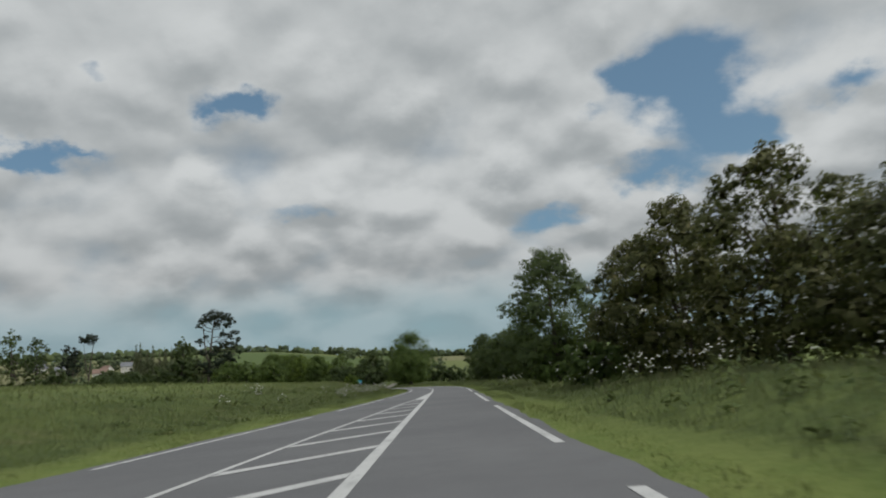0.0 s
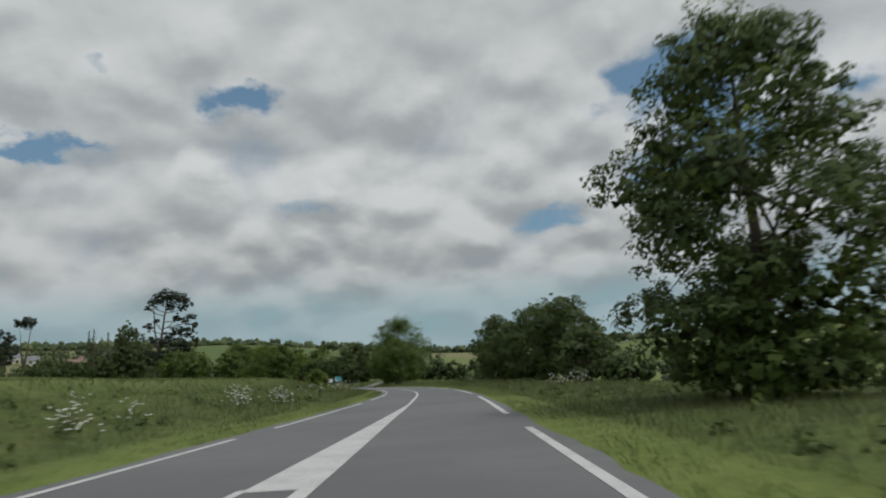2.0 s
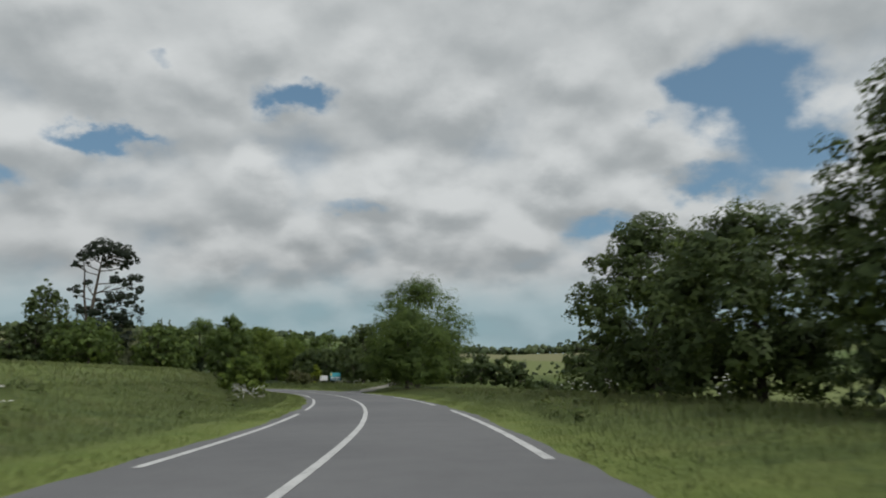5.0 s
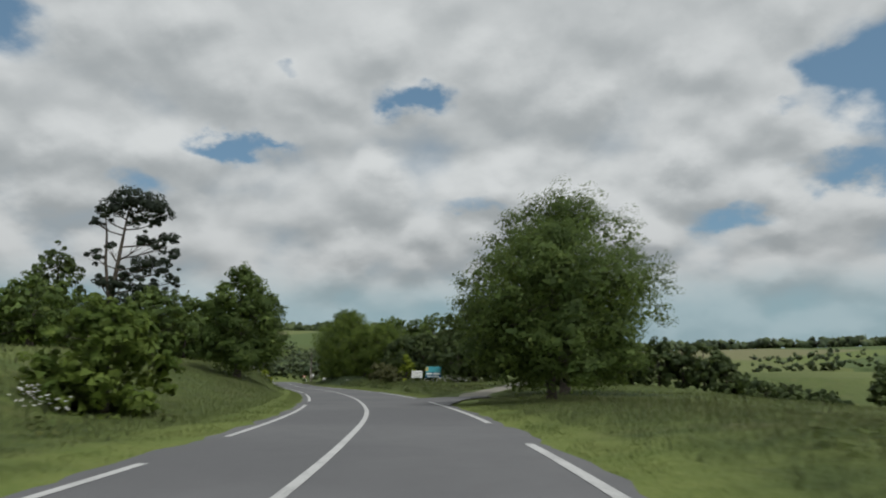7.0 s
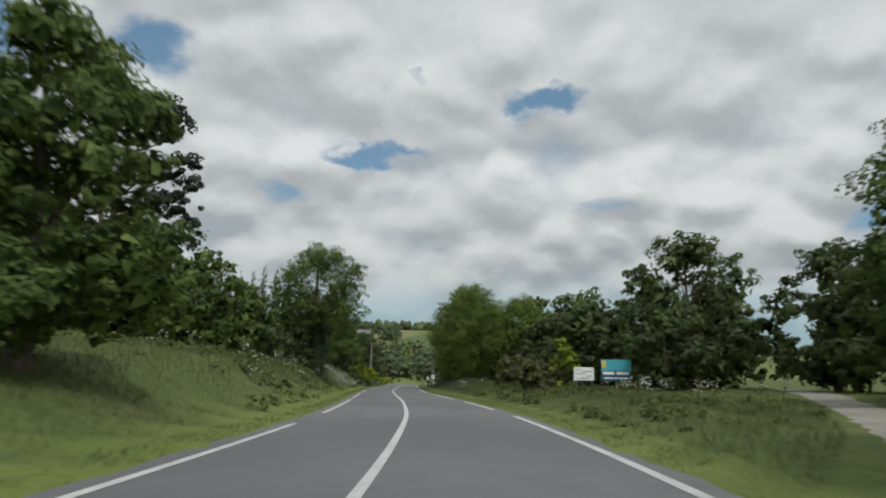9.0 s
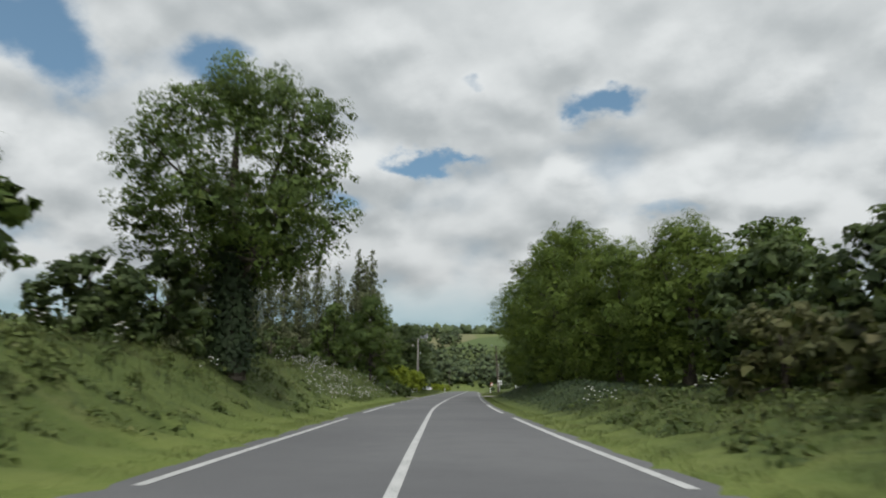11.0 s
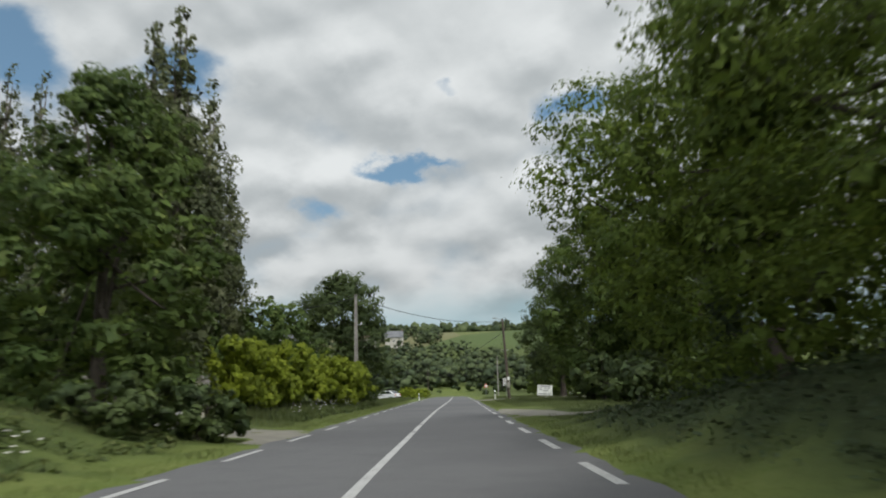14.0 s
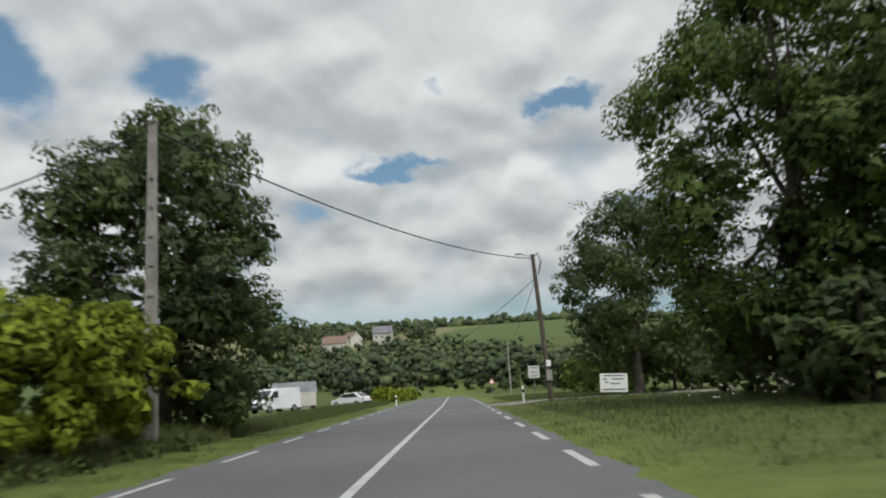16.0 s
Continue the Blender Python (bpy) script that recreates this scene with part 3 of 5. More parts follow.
ribbon("farm_track", tx, [1.35, 1.25, 1.25, 1.3, 1.4], MAT["gravel"], 0.014, "pale gravel farm track leaving the road", "track")
ap = at([177.4, 180.4, 183.4, 186.4], [1.6, 2.9, 4.2, 5.6])
mouth_s = np.array([173.0, 175.0, 177.0, 180.2, 183.8, 185.6, 187.4, 189.0])
mouth_in = np.array([2.6, 2.62, 2.68, 2.76, 2.84, 2.95, 4.5, 5.9])
mouth_out = np.array([2.75, 3.1, 3.7, 4.5, 5.8, 6.7, 7.6, 8.3])
mv = np.concatenate([np.column_stack([at(mouth_s, mouth_in + (mouth_out - mouth_in) * f), np.full(8, 0.005 + 0.03 * f)]) for f in (0, 0.33, 0.67, 1)])
mq = np.concatenate([np.column_stack([np.arange(7) + c * 8, np.arange(7) + c * 8 + 8, np.arange(7) + c * 8 + 9, np.arange(7) + c * 8 + 1]) for c in range(3)])
tagged(mesh_object("road_apron", mv, mq, MAT["asphalt"]), "grey asphalt apron where the track meets the road", "road", kind="structure")
dv = np.array([(300.4, -3.4), (301.6, -5.7), (304.3, -8.4), (306.9, -11.3), (310.5, -15.5), (316, -22)])
ribbon("driveway", at(dv[:, 0], dv[:, 1]), [3.1, 2.1, 1.45, 1.4, 1.5, 1.5], MAT["gravel"], 0.014, "pale gravel driveway with grassy edges", "driveway")
pv = np.array([(323.6, 2.2), (320, 3.0), (316, 3.5), (311.5, 3.9), (308.5, 5.2), (306.5, 8), (305.5, 13)])
ribbon("driveway", at(pv[:, 0], pv[:, 1]), [0.3, 1.2, 1.6, 1.6, 1.4, 1.2, 1.2], MAT["gravel"], 0.014, "short gravel entrance beside the road", "driveway")
jv = np.array([(366, 2.0), (367, 6), (366, 12), (362, 22), (356, 36)])
ribbon("side_road", at(jv[:, 0], jv[:, 1]), [5, 3, 2.4, 2.4, 2.4], MAT["gravel"], 0.014, "narrow pale side lane joining the road", "road")

# ---------------------------------------------------------------- trees


def tube(path, radii, sides=7):
    """Vertices and quads of a tapered tube along a path."""
    path, radii = np.asarray(path, float), np.asarray(radii, float)
    t = np.gradient(path, axis=0)
    t /= np.linalg.norm(t, axis=1)[:, None] + 1e-9
    ref = np.where(np.abs(t[:, 2:3]) > 0.9, np.array([[1.0, 0, 0]]), np.array([[0, 0, 1.0]]))
    n1 = np.cross(t, ref)
    n1 /= np.linalg.norm(n1, axis=1)[:, None]
    n2 = np.cross(t, n1)
    ang = np.linspace(0, 2 * np.pi, sides, endpoint=False)
    v = path[:, None] + radii[:, None, None] * (np.cos(ang)[None, :, None] * n1[:, None] + np.sin(ang)[None, :, None] * n2[:, None])
    m = len(path)
    q = []
    for k in range(m - 1):
        b = k * sides + np.arange(sides)
        c = k * sides + (np.arange(sides) + 1) % sides
        q.append(np.column_stack([b, c, c + sides, b + sides]))
    return v.reshape(-1, 3), np.concatenate(q)


def join(pieces):
    """Vertices and faces, with the way of the leaves where there is one, of several pieces as one."""
    out, n = [[] for _ in pieces[0]], 0
    for v, f, *b in pieces:
        for held, new_part in zip(out, (v, f + n, *b)):
            held.append(new_part)
        n += len(v)
    return tuple(np.concatenate(q) for q in out)


def leaves(centres, normals, size, rng, mass=None):
    """One three-cornered leaf at each centre, roughly facing its normal; mass: how the spray as a whole faces."""
    n = len(centres)
    nrm = normals + rng.normal(0, 0.30, (n, 3))
    nrm /= np.linalg.norm(nrm, axis=1)[:, None] + 1e-9
    a = np.cross(nrm, rng.normal(0, 1, (n, 3)))
    a /= np.linalg.norm(a, axis=1)[:, None] + 1e-9
    b = np.cross(nrm, a)
    s = size * rng.uniform(0.55, 1.3, (n, 1))
    v = np.stack([centres - a * s * 0.75 - b * s * 0.62, centres + a * s + nrm * s * 0.15, centres - a * s * 0.55 + b * s * 0.66], 1)
    mass = normals if mass is None else mass
    mass = mass / (np.linalg.norm(mass, axis=1)[:, None] + 1e-9)
    return v.reshape(-1, 3), np.arange(3 * n).reshape(-1, 3), np.repeat(mass, 3, 0)


def lobes_round(w, lo, h, count, rng, point=0.0):
    """Middles and radii of the clumps of a rounded crown that may reach the ground."""
    c, r = [], []
    turn = rng.uniform(0, 6.28)
    for k in range(count):
        inner = k % 7 == 3
        f = (k + 0.5) / count if not inner else rng.uniform(0.15, 0.7)
        f = f ** 1.1
        a = turn + k * 2.39996 + rng.normal(0, 0.25)
        if f > 0.42:
            q = (f - 0.42) / 0.58
            wide = math.sqrt(max(0.0, 1 - q ** 2)) * (1 - point) + (1 - q) * point
        else:
            wide = 1 - 0.30 * ((0.42 - f) / 0.42) ** 2
        rad = w * rng.uniform(0.10, 0.20) * (1 - 0.4 * point * f)
        reach = max(0.0, w / 2 * wide - rad * 0.75) * (rng.uniform(0.74, 1.12) if not inner else 0.35)
        c.append((math.cos(a) * reach, math.sin(a) * reach, lo + rad * 0.5 + f * (h - lo - rad * 1.1)))
        r.append(rad)
    return np.array(c), np.array(r)


def crown_mesh(c, r, n, size, rng, squash=0.72, loose=0.12):
    """Leaves laid over the many small rounded sprays of each clump of the crown."""
    share = r ** 2 / (r ** 2).sum()
    pts, nrm, mass = [], [], []
    heart = (c * r[:, None]).sum(0) / r.sum()
    for cc, rr, k in zip(c, r, np.maximum((share * n).astype(int), 6)):
        m = int(np.clip(k // 40, 4, 22))
        out = (cc - heart) / (np.linalg.norm(cc - heart) + 0.3)
        d = rng.normal(0, 1, (m, 3))
        d /= np.linalg.norm(d, axis=1)[:, None]
        d[:, 2] = np.where(rng.random(m) < 0.4, np.abs(d[:, 2]), d[:, 2])
        far = 1 + loose * np.abs(rng.normal(0, 1, (m, 1)))
        mid = d * rr * np.array([1, 1, squash]) * rng.uniform(0.5, 0.95, (m, 1)) * far
        spray = rr * rng.uniform(0.16, 0.36, m)
        w = rng.integers(0, m, k)
        q = rng.normal(0, 1, (k, 3))
        q /= np.linalg.norm(q, axis=1)[:, None]
        q[:, 2] = np.where(rng.random(k) < 0.45, np.abs(q[:, 2]), q[:, 2])
        depth = 1 - np.abs(rng.normal(0, 0.16, (k, 1))) + 0.3 * (rng.random((k, 1)) < 0.02)
        pts.append(cc + mid[w] + q * depth * spray[w][:, None] * np.array([1, 1, max(0.62, squash)]))
        nrm.append(q * 0.9 + d[w] * 0.35 + np.array([0, 0, 0.3]))
        mass.append(q * 0.35 + d[w] * 0.8 + out * 0.35 + np.array([0, 0, 0.26]))
    return leaves(np.concatenate(pts), np.concatenate(nrm), size, rng, np.concatenate(mass))


def ball(level):
    bm = bmesh.new()
    bmesh.ops.create_icosphere(bm, subdivisions=level, radius=1.0)
    bm.verts.ensure_lookup_table()
    v = np.array([q.co for q in bm.verts])
    f = np.array([[q.index for q in g.verts] for g in bm.faces])
    bm.free()
    return v, f


BALLS = {1: ball(1), 2: ball(2)}


def core_mesh(c, r, rng, fill=0.72, squash=0.78, level=2):
    """The dense ragged heart of each clump, where twigs and leaves close up."""
    bv, bf = BALLS[level]
    m = len(bv)
    rough = rng.uniform(0.72, 1.18, (len(c), m, 1))
    v = c[:, None] + bv[None] * rough * (r[:, None, None] * fill) * np.array([1, 1, squash])
    f = bf[None] + (np.arange(len(c)) * m)[:, None, None]
    return v.reshape(-1, 3), f.reshape(-1, 3)


def inner_leaves(c, r, n, size, rng, squash=0.78):
    """Deeper foliage that closes the gaps between the outer sprays."""
    share = r ** 2 / (r ** 2).sum()
    k = rng.choice(len(c), n, p=share)
    d = rng.normal(0, 1, (n, 3))
    d /= np.linalg.norm(d, axis=1)[:, None]
    pts = c[k] + d * (r[k] * rng.uniform(0.30, 0.72, n))[:, None] * np.array([1, 1, squash])
    return leaves(pts, d + np.array([0, 0, 0.3]), size, rng, d * 0.7 + np.array([0, 0, 0.45]))


def trunk_mesh(c, r, top, base_r, rng, limbs=9, lean=(0, 0), first=0.25):
    zs = np.linspace(-0.25, top, 8)
    f = (zs - zs[0]) / (zs[-1] - zs[0])
    path = np.column_stack([lean[0] * f ** 2 + 0.08 * np.sin(f * 5) * base_r * 3, lean[1] * f ** 2 + 0.08 * np.cos(f * 4) * base_r * 3, zs])
    rad = base_r * (1 - 0.85 * f) * np.where(f < 0.08, 1.35, 1.0)
    bits = [tube(path, rad, 9)]
    order = rng.permutation(len(c))[:limbs]
    for k in order:
        g = rng.uniform(first, 0.75)
        start = np.array([np.interp(g, f, path[:, q]) for q in range(3)])
        end = c[k]
        bend = (start + end) / 2 + np.array([0, 0, -0.12 * np.linalg.norm(end - start)]) + rng.normal(0, 0.15, 3)
        t = np.linspace(0, 1, 6)[:, None]
        p = start * (1 - t) ** 2 + 2 * bend * t * (1 - t) + end * t ** 2
        r0 = base_r * (1 - 0.8 * g) * 0.5
        bits.append(tube(p, np.linspace(r0, r0 * 0.2, 6), 6))
        for m in range(3):
            s0 = p[rng.integers(2, 6)]
            e0 = s0 + rng.normal(0, 1, 3) * r[k] * 0.4
            bits.append(tube(np.array([s0, (s0 + e0) / 2 + rng.normal(0, 0.06, 3), e0]), np.array([0.3, 0.2, 0.06]) * r0, 5))
    return join(bits)


def tree(name, s, u, h, w, label, leaf="leaf_oak", n=5000, size=0.13, lo=None, trunk=None, count=40, seed=1, category="tree", group="", limbs=10, bark="bark", loose=0.14, point=0.0, bloom=0, ivy=0.0, fill=1.0):
    """A broadleaved tree or shrub: trunk with limbs, and a crown of clumped leaves."""
    rng = np.random.default_rng(seed)
    ob = thing(name, s, u, label, category, group, turn=float(rng.uniform(0, 360)))
    lo = -0.1 if lo is None else lo
    c, r = lobes_round(w, lo, h, count, rng, point)
    trunk = 0.02 * h + 0.05 if trunk is None else trunk
    v, f = trunk_mesh(c, r, h * 0.82, trunk, rng, limbs, first=max(0.25, min(0.6, 0.85 * lo / h)))
    mesh_object("trunk", v, f, MAT[bark], ob, smooth=True)
    outer = crown_mesh(c, r, int(n * 1.6), size * 0.92, rng, loose=loose * 0.8)
    inner = inner_leaves(c, r, int(n * 0.15 * fill), size * 2.2, rng)
    v, f, b = join([outer, inner])
    mesh_object("crown", v, f, MAT[leaf], ob, bend=b)
    if bloom:
        v, f, b = crown_mesh(c, r * 1.03, bloom, 0.06, rng, loose=0.05)
        tagged(mesh_object("blossom", v, f, MAT["petal"], ob), "small creamy white flower heads")
    if ivy:
        k = 7000
        zz = rng.uniform(0, ivy, k)
        an = rng.uniform(0, 6.283, k)
        rad = trunk * (1 - 0.5 * zz / h) + np.abs(rng.normal(0.2, 0.2, k)) * (1.3 - 0.5 * zz / ivy)
        pts = np.column_stack([np.cos(an) * rad, np.sin(an) * rad, zz])
        v, f, b = leaves(pts, np.column_stack([np.cos(an), np.sin(an), np.full(k, 0.3)]), 0.09, rng)
        tagged(mesh_object("ivy", v, f, MAT["ivy"], ob, bend=b), "dark ivy wrapped round the trunk")
    return ob


def poplar(x, y, h, w, seed):
    rng = np.random.default_rng(seed)
    s, u = along([(x, y)])
    ob = thing("poplar", float(s[0]), float(u[0]), "slender upright poplar with sparse greyish foliage", "tree", "row of poplars")
    f = np.linspace(0.07, 1.0, 46)
    a = np.arange(46) * 2.4 + rng.normal(0, 0.3, 46)
    wide = w / 2 * np.minimum(1, (1 - f) * 2.4 + 0.14) * rng.uniform(0.72, 1.12, 46)
    c = np.column_stack([np.cos(a) * wide * 0.42, np.sin(a) * wide * 0.42, f * h - 0.4])
    r = np.maximum(0.34, wide * 0.72)
    bits = [tube(np.column_stack([0.05 * np.sin(np.linspace(0, 5, 9)), np.zeros(9), np.linspace(-0.2, h * 0.97, 9)]), np.linspace(0.19, 0.02, 9), 7)]
    for k in range(0, 44, 2):
        z0 = max(0.6, c[k, 2] - 1.7)
        bits.append(tube(np.array([(0, 0, z0), c[k] * np.array([0.8, 0.8, 1]) - np.array([0, 0, 0.5]), c[k] + np.array([0, 0, 0.7])]), [0.05, 0.035, 0.01], 5))
    v, q = join(bits)
    mesh_object("trunk", v, q, MAT["bark_pale"], ob, smooth=True)
    v, q, b = join([crown_mesh(c, r * 1.2, 10500, 0.115, rng, squash=1.9, loose=0.15), inner_leaves(c, r, 1100, 0.24, rng, 1.6)])
    mesh_object("crown", v, q, MAT["leaf_poplar"], ob, bend=b)
    return ob


def pine(x, y, pads, height, label, seed, trunk=0.42, n=5200):
    """An old pine: bare forked trunk and flat dark pads of needles. pads: across, along, height, radius."""
    rng = np.random.default_rng(seed)
    s, u = along([(x, y)])
    ob = thing("pine_tree", float(s[0]), float(u[0]), label, "tree", "old pines", turn=-heading(float(s[0])))
    fork = height * 0.42
    top = np.array([2.0, 0, height * 0.93])
    bits = [tube(np.array([(0, 0, -0.3), (0.1, 0, height * 0.2), (0.5, 0, fork), (1.3, 0, height * 0.7), top]), np.array([1.25, 1, 0.8, 0.5, 0.2]) * trunk, 9),
            tube(np.array([(0, 0, fork * 0.9), (-0.9, 0.2, height * 0.6), (-1.1, 0.3, height * 0.78), (-1.5, 0.3, height * 0.9)]), np.array([0.6, 0.45, 0.3, 0.12]) * trunk, 8)]
    c = np.array([q[:3] for q in pads], float)
    r = np.array([q[3] for q in pads], float)
    for p, rad in zip(c, r):
        z0 = max(fork * 0.55, p[2] - rng.uniform(0.8, 2.5))
        start = np.array([np.interp(z0 / height, [0, 0.42, 0.7, 0.93], [0, 0.5, 1.3, 2.0]), 0, z0])
        mid = (start + p) / 2 + np.array([0, 0, -0.35])
        bits.append(tube(np.array([start, mid, p - np.array([0, 0, rad * 0.2])]), np.array([0.28, 0.2, 0.08]) * trunk, 6))
        for m in range(3):
            e = p + rng.normal(0, 1, 3) * rad * np.array([0.7, 0.7, 0.25])
            bits.append(tube(np.array([mid, (mid + e) / 2, e]), np.array([0.12, 0.08, 0.03]) * trunk, 5))
    v, f = join(bits)
    mesh_object("trunk", v, f, MAT["bark"], ob, smooth=True)
    v, f, b = crown_mesh(c, r * 1.15, int(n * 3.4), 0.2, rng, squash=0.75, loose=0.2)
    mesh_object("crown", v, f, MAT["leaf_pine"], ob, more=core_mesh(c, r, rng, 0.5, 0.6), bend=b)
    return ob


def hedge(name, points, height, depth, leaf, label, n=9000, size=0.11, seed=5):
    """A clipped or shaggy hedge along points (s, u)."""
    rng = np.random.default_rng(seed)
    p = at([q[0] for q in points], [q[1] for q in points])
    ob = new(name)
    base = ground(p[:1])[0]
    ob.matrix_world = pose(p[0][0], p[0][1], base)
    tagged(ob, label, "hedge")
    line_p, _ = spline([p[0] * 2 - p[1], *p, p[-1] * 2 - p[-2]], 0.55)
    z = ground(line_p)
    c, r = [], []
    for k, q in enumerate(line_p):
        for m in range(6):
            hh = height * (1.05 - 0.14 * k / len(line_p)) * (1 + 0.05 * math.sin(k * 0.5 + m) + rng.normal(0, 0.03))
            c.append((q[0] - p[0][0] + rng.normal(0, depth * 0.24), q[1] - p[0][1] + rng.normal(0, depth * 0.24), z[k] - base + hh * (0.22 + 0.135 * m)))
            r.append(height * rng.uniform(0.12, 0.19))
    c, r = np.array(c), np.array(r)
    v, f, b = join([crown_mesh(c, r, n * 2, size, rng, squash=0.95, loose=0.08), inner_leaves(c, r, n // 2, size * 2.1, rng, 0.95)])
    mesh_object("foliage", v, f, MAT[leaf], ob, bend=b)
    for k in range(0, len(c), 12):
        v, f = tube(np.array([(c[k][0], c[k][1], -0.1), (c[k][0], c[k][1], c[k][2] + 0.3)]), [0.04, 0.015], 5)
        mesh_object("stem", v, f, MAT["bark"], ob, smooth=True)
    return ob


OAK = "broadleaved roadside tree with dense dark green foliage"
# ---------------------------------------------------------------- thicket and trees on the valley side
for k, (s, u, h, w) in enumerate(((34.5, 8.5, 6.4, 5.0), (29, 8.9, 6.9, 5.4), (22.5, 9.9, 6.7, 6.2), (16.5, 11.0, 4.6, 6.2), (9, 12.0, 4.2, 7), (27, 15, 6.6, 7))):
    tree("hawthorn", s, u, h, w, "tall brownish hawthorn in fading white bloom on a grassy bank", "leaf_haw", 19000 if k < 4 else 8000, 0.068, seed=20 + k, category="shrub", group="roadside thicket", count=52, bloom=1100 if k < 4 else 300)
for k, (s, u, h, w) in enumerate(((36.5, 6.2, 2.2, 2.6), (31, 5.9, 1.8, 2.4), (56.5, 8.0, 3.0, 5.6))):
    tree("elder_bush", s, u, h, w, "low leafy elder bush with white flower heads", "leaf_oak", 3500, 0.09, seed=28 + k, category="shrub", group="roadside thicket", count=18, bloom=60)
tree("maple_tree", 57, 7.8, 10.0, 7.6, "free-standing maple with open dark green crown on the verge", "leaf_dark", 25000, 0.078, lo=-0.1, fill=0.9, seed=31, count=50, loose=0.25)
for k, (s, u, h, w) in enumerate(((104, 11.5, 7.6, 7.5), (112, 10.9, 7.6, 7), (121, 10.6, 6.4, 7), (129.5, 10.6, 8.0, 7.0), (117, 15, 7.5, 8))):
    tree("ash_tree", s, u, h, w, OAK, "leaf_dark", 22000 if k < 4 else 8000, 0.08, fill=0.9, seed=40 + k, group="trees by the verge", count=46, loose=0.22)
for k, (s, u, h, w) in enumerate(((86, 11.4, 1.8, 3.4), (94, 10.9, 4.0, 5), (140, 12.5, 4.6, 6), (148, 15.8, 3.6, 6), (134, 13.6, 3.8, 6), (99, 12, 4.6, 6))):
    tree("shrub", s, u, h, w, "scraggly roadside shrub with thin dull green leaves", "leaf_dark", 4800, 0.1, seed=50 + k, category="shrub", group="verge shrubs", count=30, loose=0.4)
tree("oak_tree", 172, 7.0, 8.1, 8.8, "broad rounded oak with dense green crown on the verge", "leaf_oak", 50000, 0.062, lo=0.4, seed=60, count=76)
tree("ash_tree", 185, 11.9, 13.0, 13.0, OAK, "leaf_oak", 36000, 0.08, lo=0.6, seed=61, count=66)
for k, (s, u, h, w) in enumerate(((205, 21, 8, 8.5), (214, 26, 9, 9), (227, 17.5, 10.2, 9.4), (222, 24, 8.5, 8), (237, 19, 8.5, 8), (245, 15.5, 6.5, 7), (252, 14, 6.6, 7), (234, 13, 6, 6), (230.5, 21, 7.5, 7), (216, 23.5, 8, 7.5))):
    tree("oak_tree", s, u, h, w, OAK, "leaf_dark", 7800, 0.15, seed=70 + k, group="wood edge", count=44)
tree("ash_tree", 203.5, 17.4, 10.5, 8.0, OAK, "leaf_oak", 18000, 0.1, seed=67, count=50)
tree("shrub", 223.5, 14.6, 4.8, 5.2, "rounded grey-green bush at the wood edge", "leaf_dark", 6000, 0.11, seed=80, category="shrub", count=30)
tree("gorse_bush", 228, 9.6, 3.2, 2.6, "yellow-green gorse bush at the wood edge", "leaf_yellow", 2200, 0.09, seed=81, category="shrub", count=14)
for k, (s, u, h, w) in enumerate(((231, 7.8, 2.2, 3.4), (225.5, 7.4, 1.8, 2.8), (238, 8.2, 2.6, 4))):
    tree("bramble", s, u, h, w, "brownish bramble thicket on the verge", "leaf_haw", 3000, 0.09, seed=82 + k, category="shrub", group="brambles", count=18)
# the last five, mostly unseen, deepen the wood and block the sun
for k, (s, u, h, w) in enumerate(((258.5, 12.2, 8.8, 8.4), (266, 10, 9.0, 8.6), (274, 8.5, 12, 9.2), (282.5, 8.0, 12.8, 9.4), (291.5, 8.2, 13, 9.4), (299.5, 8.6, 13, 9.6), (262, 17, 9.5, 9), (278, 17, 11, 9), (270, 22, 11, 10), (288, 17, 12, 10), (297, 18, 12, 10))):
    tree("sycamore_tree", s, u, h, w, "tall leafy sycamore with bright green top on a grassy bank", "leaf_fresh" if k in (0, 1, 2, 4, 5) else "leaf_oak", 33000 if k < 6 else 3500, 0.07 if k < 6 else 0.18, lo=-0.3, seed=90 + k, group="row of sycamores", count=60)
for k, (s, u, h, w, lo) in enumerate(((308, 10.3, 14.5, 15, 3.4), (330, 16.2, 13, 9.5, 3.0), (343, 12.2, 16.8, 11.4, 1.0), (368, 12.2, 13.6, 10.6, 1.0), (340, 16.4, 14.2, 10.5, 2.6))):
    tree("lime_tree", s, u, h, w, "large tall lime tree with dark open crown on mown grass", "leaf_fresh" if k == 0 else "leaf_oak" if k in (2, 4) else "leaf_dark", (24000, 15000, 44000, 30000, 24000)[k], 0.1, lo=lo, seed=100 + k, group="large trees by the lawn", count=60, loose=0.2, ivy=6 if k in (0, 2) else 0)
for k, (s, u, h, w) in enumerate(((352, 14, 4, 6), (325.5, 10.8, 2.6, 5), (331, 12.5, 3.6, 5.5), (337.5, 11, 3.6, 5.5), (347, 13, 3.8, 6), (326, 15, 4, 6), (370, 15, 4.4, 7), (334, 20, 5, 8), (378, 13, 3.2, 6), (388, 12, 3.6, 6))):
    tree("shrub", s, u, h, w, "dark garden shrub beneath the tall trees", "leaf_dark" if k < 8 else "leaf_fresh", 3600, 0.12, seed=105 + k, category="shrub", group="shrubs by the lawn", count=28)
